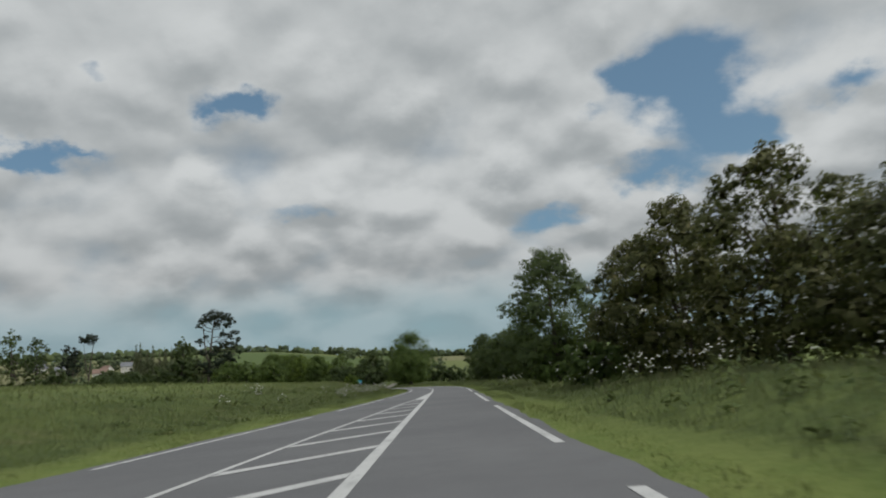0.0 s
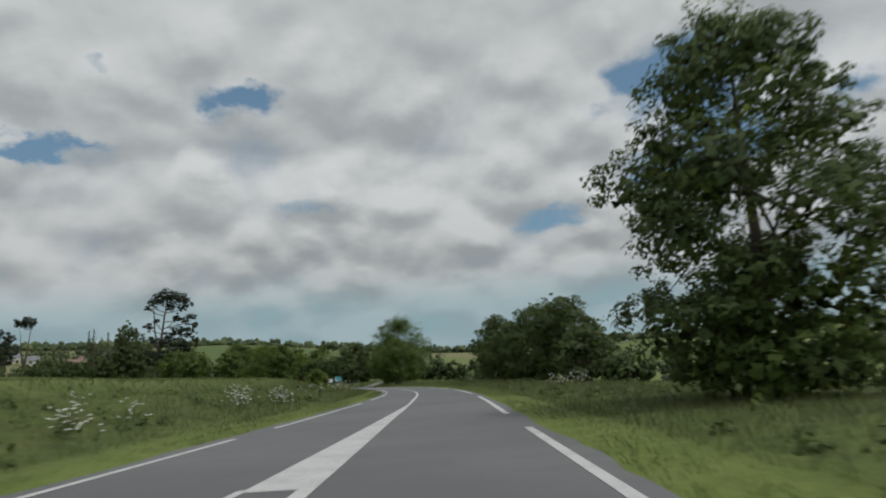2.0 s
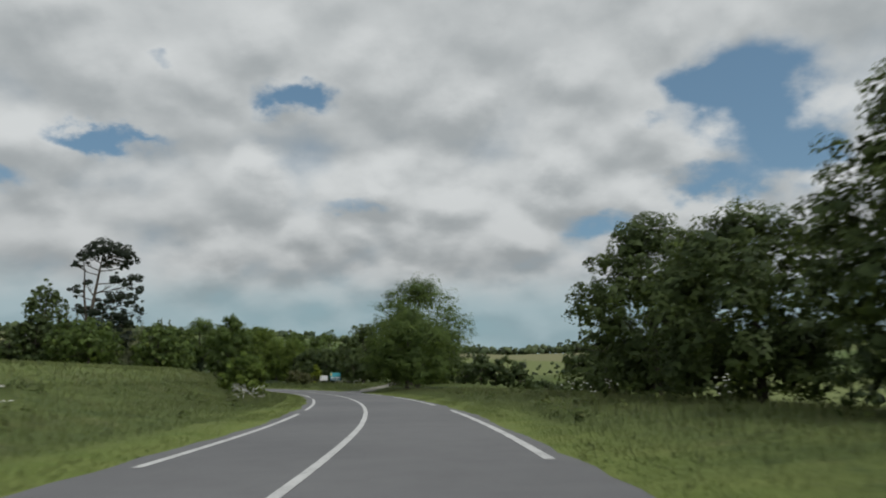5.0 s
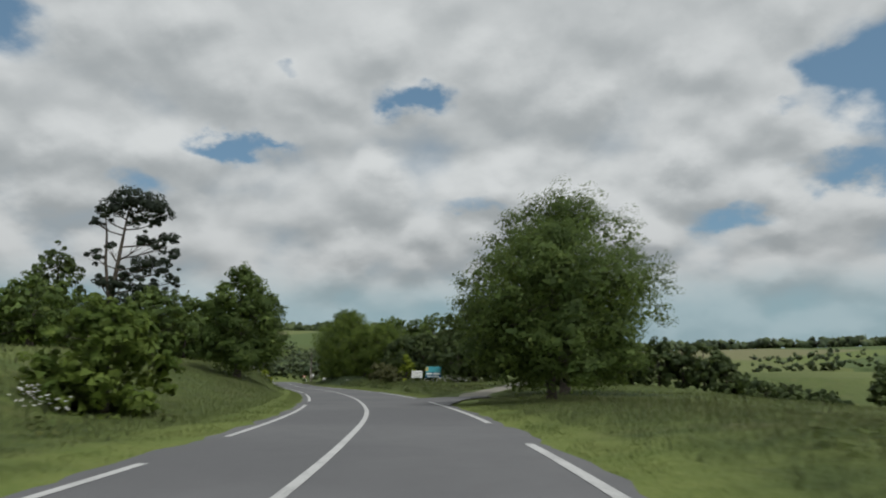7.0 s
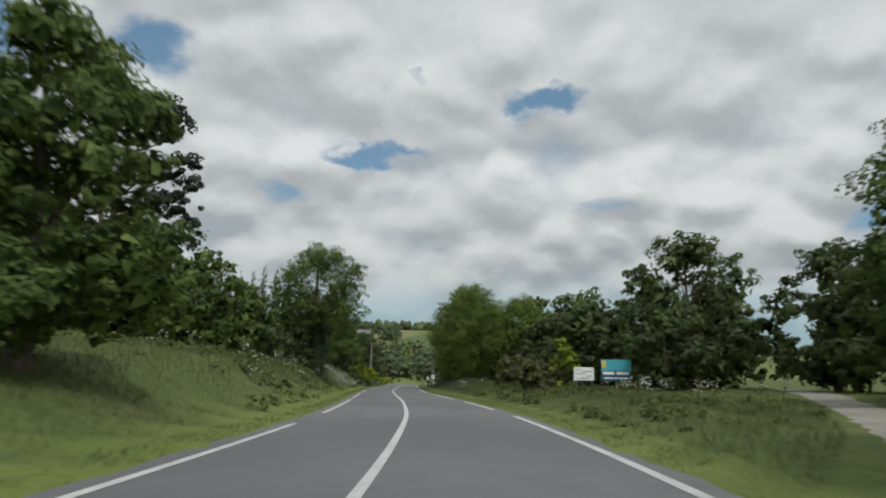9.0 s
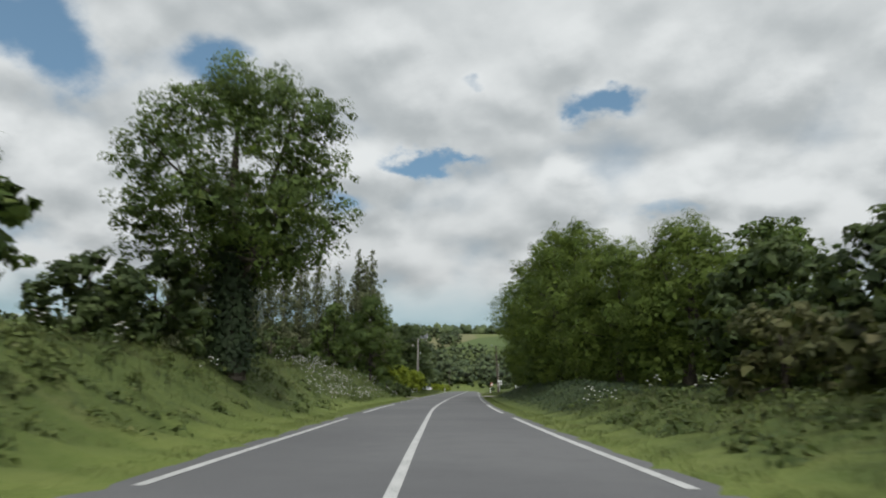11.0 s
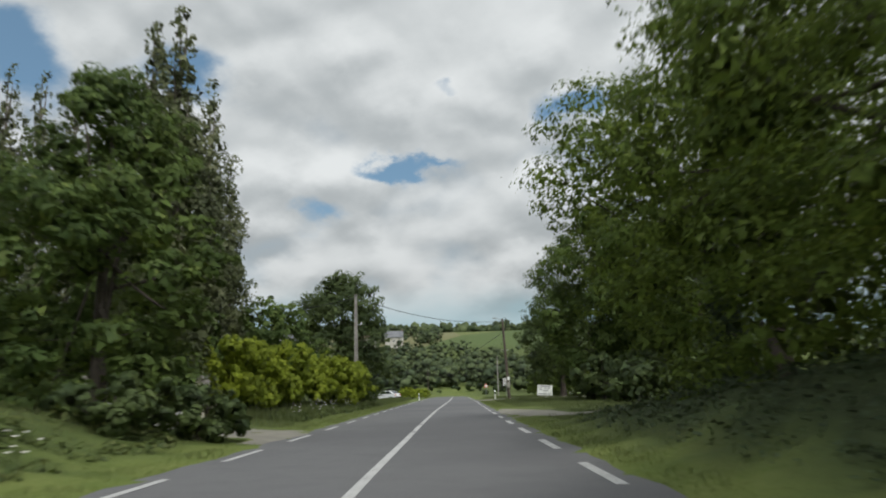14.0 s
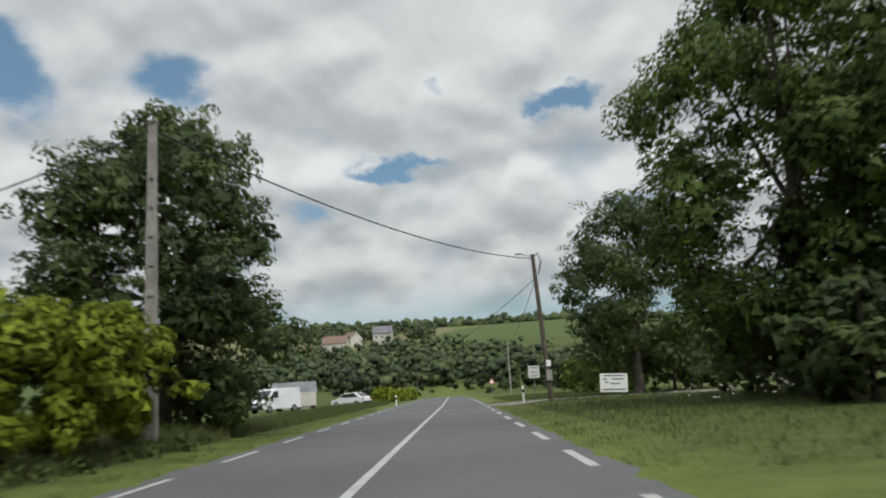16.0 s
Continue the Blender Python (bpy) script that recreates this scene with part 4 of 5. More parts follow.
# ---------------------------------------------------------------- the meadow side
tree("young_tree", 161.5, -8.4, 3.3, 4.0, "small bushy green tree on the grassy bank", "leaf_fresh", 9000, 0.085, lo=-0.5, seed=110, count=40, loose=0.2)
tree("field_maple", 195, -8.2, 7.8, 6.5, "rounded leafy green tree standing on the bank", "leaf_oak", 20000, 0.088, lo=0.3, point=0.25, seed=111, count=50, trunk=0.24)
for k, (s, u, h, w) in enumerate(((209, -16, 6.0, 7), (217, -14, 6.2, 6.5), (226, -12.6, 6.2, 6.5), (235, -12, 5.6, 6), (203, -24, 6, 8), (212, -26, 6, 9), (222, -25, 6, 9))):
    tree("hedge_tree", s, u, h, w, "bushy green hedge tree behind the bank", "leaf_oak", 5400, 0.14, seed=115 + k, group="hedge trees", count=40)
tree("oak_tree", 245, -7.4, 10.8, 8.8, "spreading oak with an ivy-clad trunk on the bank", "leaf_oak", 40000, 0.068, fill=0.5, lo=2.7, trunk=0.42, seed=120, count=62, loose=0.28, ivy=4.6)
tree("bramble", 243.5, -9.4, 3.2, 4.6, "dark bramble thicket under the oak", "leaf_dark", 4000, 0.09, seed=122, category="shrub", count=20)
tree("bramble", 240.5, -10.2, 2.6, 3.6, "dark bramble thicket under the oak", "leaf_dark", 4000, 0.09, seed=121, category="shrub", count=20)
for k, (s, u, h, w) in enumerate(((262, -36, 4, 8), (275, -42, 4.5, 9), (292, -44, 3.6, 9), (270, -54, 5, 10))):
    tree("hedge_tree", s, u, h, w, "bushy green hedge tree behind the bank", "leaf_dark", 3600, 0.17, seed=124 + k, group="hedge trees", count=36)
# this first bush is added to darken the bank shaded by the hornbeam
tree("bramble", 295.6, -7.4, 1.3, 3.2, "dark bramble bush beside the driveway", "leaf_dark", 3000, 0.07, seed=134, category="shrub", count=16)
tree("bramble", 298, -6.4, 1.4, 2.6, "dark bramble bush beside the driveway", "leaf_dark", 3000, 0.07, seed=133, category="shrub", count=16)
tree("hornbeam", 299.5, -9.6, 10.2, 7.4, "dense green upright tree beside the driveway", "leaf_oak", 24000, 0.085, lo=-0.3, seed=131, count=50, point=0.3)
hedge("hedge", ((309.6, -10.6), (318, -8.9), (326, -7.9), (334.6, -7.1)), 3.15, 2.6, "leaf_yellow", "shaggy yellow-green clipped garden hedge along the verge", 42000, 0.062, 5)
tree("fruit_tree", 326.5, -11.4, 6.8, 6.4, "light green garden tree behind the hedge", "leaf_oak", 8000, 0.12, seed=135, loose=0.4)
tree("fruit_tree", 318, -13.6, 5.4, 6, "light green garden tree behind the hedge", "leaf_oak", 6000, 0.12, seed=137, loose=0.4)
tree("hornbeam", 313, -16, 11, 7.5, "dense green upright tree beside the driveway", "leaf_oak", 9000, 0.13, lo=0.2, seed=139, count=50, point=0.2)
tree("walnut_tree", 341.5, -9.2, 10.8, 9.0, "dense dark round tree behind the utility pole", "leaf_dark", 34000, 0.098, seed=136, count=66, loose=0.18)
for k in range(14):
    f = (0, 0.05, 0.13, 0.2, 0.28, 0.35, 0.43, 0.5, 0.58, 0.66, 0.74, 0.84, 0.91, 1.0)[k]
    px, py = (-100 + 28.5 * f, 298.5 + 6.5 * f) if k < 12 else ((-67.6, 294.6), (-65.0, 293.3))[k - 12]
    poplar(px, py, 1.05 * (20.5, 21, 18.5, 20.3, 18, 19, 18.8, 20, 19.5, 18, 17.5, 16, 16.2, 15.8)[k], 3.0 + 0.4 * (k % 3), 140 + k)
poplar(-75, 309.6, 14.4, 2.8, 155)
poplar(-71.8, 303.6, 17.4, 3.2, 156)
for k, (s, u, h, w) in enumerate(((206.8, 27, 3.4, 5), (205.8, 29.1, 4.6, 5), (204.8, 31, 4.2, 5), (204, 32.6, 4.7, 5.5), (203, 34.2, 3.2, 4.5), (208, 38.4, 1.8, 4.5), (207, 40.6, 2.4, 5), (206, 43, 2.3, 5), (204.6, 45.4, 2.2, 5), (190.5, 40.5, 5.0, 5.5), (189, 44, 4.4, 5), (213, 24.5, 3.4, 5))):
    tree("hedge_tree", s, u, h, w, "bushy dark tree in a field hedge across the meadow", "leaf_dark", 2600, 0.14, seed=230 + k, group="field hedge", count=22)
for k in range(9):
    f = k / 8
    s, u = along([(-97 + 24 * f, 294 + 6 * f)])
    tree("field_shrub", float(s[0]), float(u[0]), 4.6 + (k % 3) * 0.8 + (2.0 if 2 <= k <= 6 else 0), 6.5, "dull green bush at the foot of the poplars", "leaf_dark", 2000, 0.17, seed=165 + k, category="shrub", group="bushes under the poplars", count=26)
# ---------------------------------------------------------------- pines and trees beyond the meadow
PADS = ((0, 0, 20.0, 1.8), (2.2, 0.3, 20.8, 2.2), (4.6, 0, 20.4, 2.0), (6.6, -0.3, 19.2, 1.5), (-1.6, 0.2, 19.0, 1.3), (-2.4, 0, 18.0, 1.0), (3.2, 0.5, 18.4, 1.3), (5.6, 0, 17.8, 1.3), (7.6, 0, 15.6, 1.3),
        (8.7, 0, 13.2, 1.2), (6.0, 0.5, 14.6, 1.3), (4.2, -0.4, 15.0, 1.1), (-2.0, 0, 13.4, 1.3), (-0.6, 0.4, 14.8, 0.9), (9.2, 0.2, 10.2, 1.0), (7.4, 0, 11.4, 1.4), (5.4, -0.5, 12.2, 1.5), (3.2, 0.4, 11.6, 1.6),
        (5.0, 0.4, 9.2, 1.8), (1.6, -0.2, 9.6, 1.7), (7.2, 0.2, 8.0, 1.5), (-1.4, 0.3, 10.0, 1.4), (2.8, 0, 7.0, 2.2), (5.4, 0.3, 5.4, 2.2), (-1.6, 0, 6.6, 1.9), (0.4, 0.4, 4.6, 2.2))
pine(-56.6, 230, PADS, 21.2, "tall old pine with flat dark crown and bare limbs", 160)
pine(-103.5, 262, ((0, 0, 19.8, 1.9), (1.6, 0, 19.9, 1.4), (-1.5, 0, 19.2, 1.3), (2.6, 0, 19.4, 0.9)), 20.3, "lone thin umbrella pine with a bare trunk", 161, 0.28, 900)
pine(-109, 262, ((0, 0, 14, 1.9), (1.4, 0, 16, 1.5), (-1.4, 0.3, 17, 1.5), (2, 0, 11.5, 1.7), (-2, 0, 12, 1.6), (0, 0, 9, 2.0)), 17.4, "dark old pine with broken crown", 162, 0.3, 1800)
for k, (x, y, h, w) in enumerate(((-63.4, 229, 14.6, 9.5), (-63, 226, 9, 7), (-73, 236, 7, 9), (-131, 247, 21, 13), (-122, 250, 22, 12), (-114, 249, 18, 10), (-109, 254, 9, 9), (-104.2, 292.4, 11, 7), (-101, 295.4, 11.5, 6), (-140, 244, 20, 13), (-93, 252, 7, 10), (-84, 246, 6, 9))):
    s, u = along([(x, y)])
    tree("field_tree", float(s[0]), float(u[0]), h, w, "dark green tree at the far side of the meadow", "leaf_dark", 4600, 0.21, seed=180 + k, group="trees beyond the meadow", count=40, loose=0.3)


# ---------------------------------------------------------------- hedgerows, woods and far trees
def wood(name, xy, heights, seed, label, leaf="leaf_far", per=110, size=0.75, lobes=8, level=1, wide=1.0, heart=0.66):
    """Many far trees as one object: clumped crowns on short stems."""
    rng = np.random.default_rng(seed)
    z = ground(xy)
    bits, hearts = [], []
    for (x, y), zz, h in zip(xy, z, heights):
        c, r = lobes_round(h * wide * rng.uniform(0.9, 1.4), -0.6, h, lobes, rng)
        v, f, b = crown_mesh(c, r * 1.15, per * 2, size * 0.85 * h / 9, rng, loose=0.05)
        bits.append((v + np.array([x, y, zz]), f, b))
        v, f = core_mesh(c, r * 1.1, rng, heart, 0.85, level)
        away = v - np.array([0, 0, h * 0.35])
        hearts.append((v + np.array([x, y, zz]), f, away / (np.linalg.norm(away, axis=1)[:, None] + 0.1) + np.array([0, 0, 0.3])))
    v, f, b = join(bits)
    hv, hf, hb = join(hearts)
    ob = tagged(mesh_object(name, v, f, MAT[leaf], more=(hv, hf), bend=np.concatenate([b, hb])), label, "woodland", kind="stuff")
    return ob


def row(a, b, n, rng, spread=4.0):
    t = np.sort(rng.random(n))[:, None]
    return np.array(a) * (1 - t) + np.array(b) * t + rng.normal(0, spread, (n, 2))


rw = np.random.default_rng(77)
valley = row((48, 174), (60, 110), 26, rw, 2.5)
wood("hedgerow", valley, rw.uniform(5, 8, len(valley)), 206, "tall overgrown hedge trees below the meadow", "leaf_far", 420, 0.5, 14, 1, heart=0.5)
near_hedges = np.concatenate([row((70, 40), (62, 150), 30, rw, 2), row((95, 60), (170, 130), 34, rw, 2), row((110, 90), (150, 200), 30, rw, 2)])
wood("hedgerow", near_hedges, rw.uniform(3.0, 5.5, len(near_hedges)), 201, "overgrown green hedgerow trees across the valley", "leaf_far", 220, 0.55, 12, 1, heart=0.5)
far_rows = np.concatenate([row((330, 150), (520, 260), 44, rw, 3), row((180, 60), (420, 190), 50, rw, 3), row((260, 300), (420, 420), 34, rw, 3), row((20, 420), (180, 470), 40, rw, 6), row((-400, 330), (-120, 420), 60, rw, 7), row((-300, 200), (-180, 420), 45, rw, 7), row((-500, 250), (-300, 480), 50, rw, 8), row((-620, 420), (-380, 640), 60, rw, 8)])
wood("hedgerow", far_rows, rw.uniform(5, 9, len(far_rows)), 202, "distant hedgerow trees between pale fields", "leaf_far", 62, 0.8, 6)
pol = np.column_stack([rw.uniform(-36, -2, 620), rw.uniform(195, 460, 620)])
slope = np.concatenate([np.column_stack([-58 + np.sin(np.radians(pol[:, 0])) * pol[:, 1], 305.6 + np.cos(np.radians(pol[:, 0])) * pol[:, 1]]), np.column_stack([rw.uniform(-330, 30, 160), rw.uniform(470, 760, 160)]), np.column_stack([rw.uniform(-200, -60, 70), rw.uniform(440, 510, 70)]), np.column_stack([rw.uniform(-60, 10, 40), rw.uniform(430, 640, 40)])])
keep = ~((slope[:, 1] > 610) & (slope[:, 0] > -180) & (slope[:, 0] < -60))
keep &= ~((np.abs(slope[:, 0] + 228) < 11) & (slope[:, 1] > 585) & (slope[:, 1] < 648))
away = slope - at(317, 0)
bear, gap = np.degrees(np.arctan2(away[:, 0], away[:, 1])), np.hypot(away[:, 0], away[:, 1])
keep &= ~((bear > -22.5) & (bear < -13.8) & (gap > 356) & (gap < 480))
keep &= ~((bear > -16) & (bear < -8) & (gap > 235) & (gap < 312))
slope, gap = slope[keep], gap[keep]
wood("woodland", slope, rw.uniform(5.0, 8.5, len(slope)) * np.where((gap > 300) & (gap < 360), 0.75, 1), 203, "dense green wood on the hillside ahead", "leaf_far", 70, 0.66, 7, 1, 1.2)
az = np.linspace(-80, 62, 640) + rw.normal(0, 0.1, 640)
reach = np.arange(320, 1250, 15.0)
way_out = np.stack([np.sin(np.radians(az)), np.cos(np.radians(az))], 1)
grid = np.array([-20.0, 180.0]) + way_out[:, None] * reach[None, :, None]
rise = (ground(grid.reshape(-1, 2)).reshape(len(az), -1) - 1.1) / reach
dist = reach[np.argmax(rise, 1)] + rw.uniform(-6, 10, len(az))
dist = np.where(az < -5, np.maximum(dist, 720), dist)
ridge = np.array([-20.0, 180.0]) + way_out * dist[:, None]
wood("ridge_trees", ridge, rw.uniform(0.008, 0.0145, len(ridge)) * dist, 204, "far tree line along the ridge", "leaf_far", 14, 0.9, 5, 1, 2.2, heart=0.85)


# ---------------------------------------------------------------- small builders
def box(bm, x0, y0, z0, x1, y1, z1, bevel=0.0):
    made = bmesh.ops.create_cube(bm, size=1.0, matrix=Matrix.Translation(((x0 + x1) / 2, (y0 + y1) / 2, (z0 + z1) / 2)) @ Matrix.Diagonal((x1 - x0, y1 - y0, z1 - z0, 1)))
    if bevel:
        edges = list({e for v in made["verts"] for e in v.link_edges})
        bmesh.ops.bevel(bm, geom=edges, offset=bevel, segments=2, affect="EDGES", profile=0.6)
    return bm


def one_box(*a, **k):
    return box(bmesh.new(), *a, **k)


def rod(a, b, r0, r1=None, sides=10):
    bm = bmesh.new()
    a, b = Vector(a), Vector(b)
    turn = (b - a).to_track_quat("Z", "Y").to_matrix().to_4x4()
    bmesh.ops.create_cone(bm, cap_ends=True, segments=sides, radius1=r0, radius2=r0 if r1 is None else r1, depth=(b - a).length, matrix=Matrix.Translation((a + b) / 2) @ turn)
    return bm


def prism(profile, x0, x1):
    """A bmesh of the y, z outline swept along x."""
    bm = bmesh.new()
    a = [bm.verts.new((x0, y, z)) for y, z in profile]
    b = [bm.verts.new((x1, y, z)) for y, z in profile]
    n = len(profile)
    bm.faces.new(a[::-1])
    bm.faces.new(b)
    for k in range(n):
        bm.faces.new((a[k], a[(k + 1) % n], b[(k + 1) % n], b[k]))
    bmesh.ops.recalc_face_normals(bm, faces=bm.faces)
    return bm


def cable(name, a, b, sag, radius, label, n=24):
    t = np.linspace(0, 1, n)[:, None]
    p = np.array(a) * (1 - t) + np.array(b) * t
    p[:, 2] -= sag * 4 * (t * (1 - t))[:, 0]
    v, f = tube(p, np.full(n, radius), 6)
    return tagged(mesh_object(name, v, f, MAT["black"], smooth=True), label, "cable")


MAT["sign_cyan"] = simple("sign_cyan", (0.06, 0.33, 0.40), (0.09, 0.40, 0.47), 1.2, 0.4)
MAT["sign_navy"] = simple("sign_navy", (0.02, 0.10, 0.17), (0.03, 0.13, 0.21), 1.2, 0.4)
MAT["sign_yellow"] = simple("sign_yellow", (0.50, 0.42, 0.12), (0.58, 0.48, 0.16), 2, 0.4)
MAT["sign_text"] = simple("sign_text", (0.10, 0.10, 0.12), (0.18, 0.18, 0.20), 4, 0.6)
MAT["sign_red"] = simple("sign_red", (0.45, 0.03, 0.03), (0.5, 0.05, 0.04), 4, 0.5)
MAT["wood_pole"] = simple("wood_pole", (0.06, 0.048, 0.038), (0.13, 0.105, 0.085), 2.5, 0.9, bump=0.5)
MAT["roof_tile"] = simple("roof_tile", (0.15, 0.10, 0.08), (0.23, 0.16, 0.125), 1.5, 0.9, bump=0.5)
MAT["slate"] = simple("slate", (0.10, 0.105, 0.115), (0.19, 0.195, 0.205), 0.8, 0.7)
MAT["render_wall"] = simple("render_wall", (0.42, 0.40, 0.35), (0.56, 0.54, 0.48), 0.8, 0.9)
MAT["car_paint"] = simple("car_paint", (0.62, 0.63, 0.64), (0.72, 0.73, 0.74), 1.0, 0.25, 0.0, bump=0.0, spec=0.5)
MAT["tyre"] = simple("tyre", (0.014, 0.014, 0.015), (0.03, 0.03, 0.03), 8, 0.85)
MAT["rim"] = simple("rim", (0.4, 0.4, 0.41), (0.55, 0.55, 0.56), 5, 0.35, 0.9, bump=0.0)
MAT["plastic_dark"] = simple("plastic_dark", (0.02, 0.02, 0.022), (0.04, 0.04, 0.042), 5, 0.6)
MAT["lamp_red"] = simple("lamp_red", (0.35, 0.02, 0.02), (0.42, 0.03, 0.02), 5, 0.3)


def glass_material():
    mat, k = material("window_glass")
    co = k.n.new("ShaderNodeTexCoord").outputs["Object"]
    p = k.add("ShaderNodeBsdfPrincipled", Base_Color=k.mix(k.noise(co, 2, 2), rgb(0.015, 0.02, 0.025), rgb(0.04, 0.05, 0.055)), Roughness=0.06, Specular_IOR_Level=0.8)
    finish(k, p.outputs[0])
    return mat


MAT["glass"] = glass_material()

# ---------------------------------------------------------------- signs by the farm track
def text_bars(ob, rows, mat, y):
    """Bars in place of words: x from, x to, z middle, height."""
    for x0, x1, z, h in rows:
        part("text_bar", one_box(x0, y - 0.004, z - h / 2, x1, y, z + h / 2), mat, ob)


sgn = thing("billboard", 224.2, 11.9, "blue camp sign board on a single steel post in long grass", "sign", turn=-12)
z0 = -gz(224.2, 11.9)
part("post", rod((0, 0.05, -0.3), (0, 0.05, z0 + 2.5), 0.045), MAT["galv"], sgn, "galvanised steel post")
brd = part("board", one_box(-0.86, -0.03, z0 + 1.28, 0.86, 0.015, z0 + 2.50, 0.012), MAT["sign_cyan"], sgn, "turquoise printed panel")
part("band", one_box(-0.85, -0.036, z0 + 1.29, 0.85, -0.032, z0 + 1.86), MAT["sign_navy"], brd, "dark blue lower band")
part("sun_corner", one_box(-0.84, -0.036, z0 + 2.02, -0.56, -0.032, z0 + 2.46), MAT["sign_yellow"], brd, "pale yellow corner patch")
for x0, x1 in ((-0.76, -0.12), (0.02, 0.74)):
    part("text_bar", one_box(x0, -0.044, z0 + 1.64, x1, -0.038, z0 + 1.80), MAT["white_paint"], brd, "white lettering bar")
part("text_bar", one_box(-0.7, -0.044, z0 + 1.40, 0.66, -0.038, z0 + 1.47), MAT["white_paint"], brd, "white lettering bar")
sg2 = thing("notice_board", 225.6, 10.35, "small white notice board on two posts in long grass", "sign", turn=-10)
z0 = -gz(225.6, 10.35)
for x in (-0.46, 0.46):
    part("post", rod((x, 0.04, -0.3), (x, 0.04, z0 + 2.0), 0.032), MAT["galv"], sg2)
brd = part("board", one_box(-0.6, -0.02, z0 + 1.28, 0.6, 0.01, z0 + 2.06, 0.012), MAT["white_paint"], sg2, "white painted panel")
for k, (x0, x1) in enumerate(((-0.5, -0.2), (-0.1, 0.5), (-0.45, 0.1), (0.2, 0.45), (-0.4, 0.3))):
    part("text_bar", one_box(x0, -0.027, z0 + 1.92 - 0.13 * k, x1, -0.022, z0 + 1.955 - 0.13 * k), MAT["sign_text"], brd)

# ---------------------------------------------------------------- hamlet: sign, poles, posts
sg3 = thing("notice_board", 363, 9.4, "white wooden notice board tilted on short posts beside the lawn", "sign", turn=-6)
z0 = -gz(363, 9.4)
for x in (-0.55, 0.55):
    part("post", rod((x, 0.05, -0.3), (x, 0.05, z0 + 1.3), 0.035), MAT["wood_pole"], sg3)
brd = part("board", one_box(-0.8, -0.02, z0 + 0.42, 0.8, 0.015, z0 + 1.5, 0.012), MAT["white_paint"], sg3, "white panel with faded lettering")
for k, (x0, x1) in enumerate(((-0.6, 0.6), (-0.62, -0.4), (-0.1, 0.6), (-0.5, -0.3), (-0.2, 0.35), (-0.66, 0.68))):
    zz = z0 + (1.38, 1.18, 1.18, 1.0, 0.92, 0.58)[k]
    part("text_bar", one_box(x0, -0.028, zz - 0.035, x1, -0.022, zz + 0.035), MAT["sign_text"], brd)
sg3.rotation_euler.y += radians(3)


def concrete_pole(s, u, h):
    ob = thing("utility_pole", s, u, "tall grey concrete utility pole with recessed sides", "utility pole")
    bm = bmesh.new()
    for x in (-1, 1):                                   # two flanges of the hollow-sided pole
        box(bm, x * 0.13 - 0.035, -0.10, -0.3, x * 0.13 + 0.035, 0.10, h)
    box(bm, -0.1, -0.045, -0.3, 0.1, 0.045, h)
    for v in bm.verts:
        f = max(0.0, v.co.z / h)
        v.co.x *= 1 - 0.42 * f
        v.co.y *= 1 - 0.42 * f
    part("shaft", bm, MAT["concrete"], ob)
    for k in range(9):
        zz = 0.9 + k * 0.75
        w = 0.12 * (1 - 0.42 * zz / h)
        part("rung", one_box(-w, -0.075, zz, w, -0.03, zz + 0.16), MAT["concrete"], ob)
    part("cap", one_box(-0.13, -0.09, h, 0.13, 0.09, h + 0.05, 0.01), MAT["concrete"], ob)
    part("bracket", rod((-0.02, 0, h - 2.2), (0.42, 0, h - 2.15), 0.02), MAT["galv"], ob, "small steel bracket")
    part("insulator", rod((0.40, 0, h - 2.2), (0.40, 0, h - 2.02), 0.045, 0.03), MAT["white_paint"], ob)
    return ob


pl = concrete_pole(335.6, -7.3, 8.4)
pl.location.z -= 0.2
pr = thing("utility_pole", 361.2, 5.5, "dark wooden utility pole leaning slightly with a lamp arm", "utility pole")
part("shaft", rod((0, 0, -0.4), (-0.42, 0, 8.45), 0.16, 0.11, 14), MAT["wood_pole"], pr)
arm = part("lamp_arm", rod((-0.4, 0, 8.3), (-1.15, -0.1, 8.5), 0.03), MAT["galv"], pr, "thin steel lamp arm")
part("lamp_head", one_box(-1.45, -0.19, 8.45, -1.05, -0.03, 8.56, 0.03), MAT["galv"], arm, "small street lamp head")
for k in range(3):
    v, f = tube(np.array([(-0.40 + 0.06 * k, 0.1, 8.35), (-0.15 + 0.08 * k, 0.12, 8.62 - 0.05 * k), (-0.02 + 0.06 * k, 0.12, 8.0), (-0.16, 0.12, 7.2)]), np.full(4, 0.014), 5)
    mesh_object("wire_loop", v, f, MAT["black"], pr, smooth=True)
part("crossbar", rod((-0.6, 0.05, 5.1), (0.1, 0.05, 5.1), 0.02), MAT["galv"], pr)
part("meter_box", one_box(-0.2, -0.26, 1.15, 0.12, -0.12, 1.75, 0.01), MAT["concrete"], pr, "small grey meter box")
part("plate", one_box(-0.16, -0.175, 1.95, 0.10, -0.16, 2.3), MAT["white_paint"], pr, "small pale plate")
far_pole = thing("utility_pole", 417, 7.3, "thin pale distant utility pole beside the road", "utility pole")
part("shaft", rod((0, 0, -0.4), (0, 0, 6.9), 0.12, 0.08), MAT["concrete"], far_pole)
far2 = thing("utility_pole", 470, -7.0, "thin dark distant utility pole beside the road", "utility pole")
part("shaft", rod((0, 0, -0.4), (0, 0, 6.5), 0.12, 0.08), MAT["wood_pole"], far2)
ptop = np.array([*at(335.6, -7.3), 8.0 + gz(335.6, -7.3)])
qtop = np.array([*at(361.2, 5.08), 8.38])
cable("overhead_cable", ptop, qtop, 0.75, 0.024, "black overhead cable sagging across the road")
cable("overhead_cable", ptop, (*at(347, -32), 7.2), 0.6, 0.024, "black overhead cable leading behind the garden")
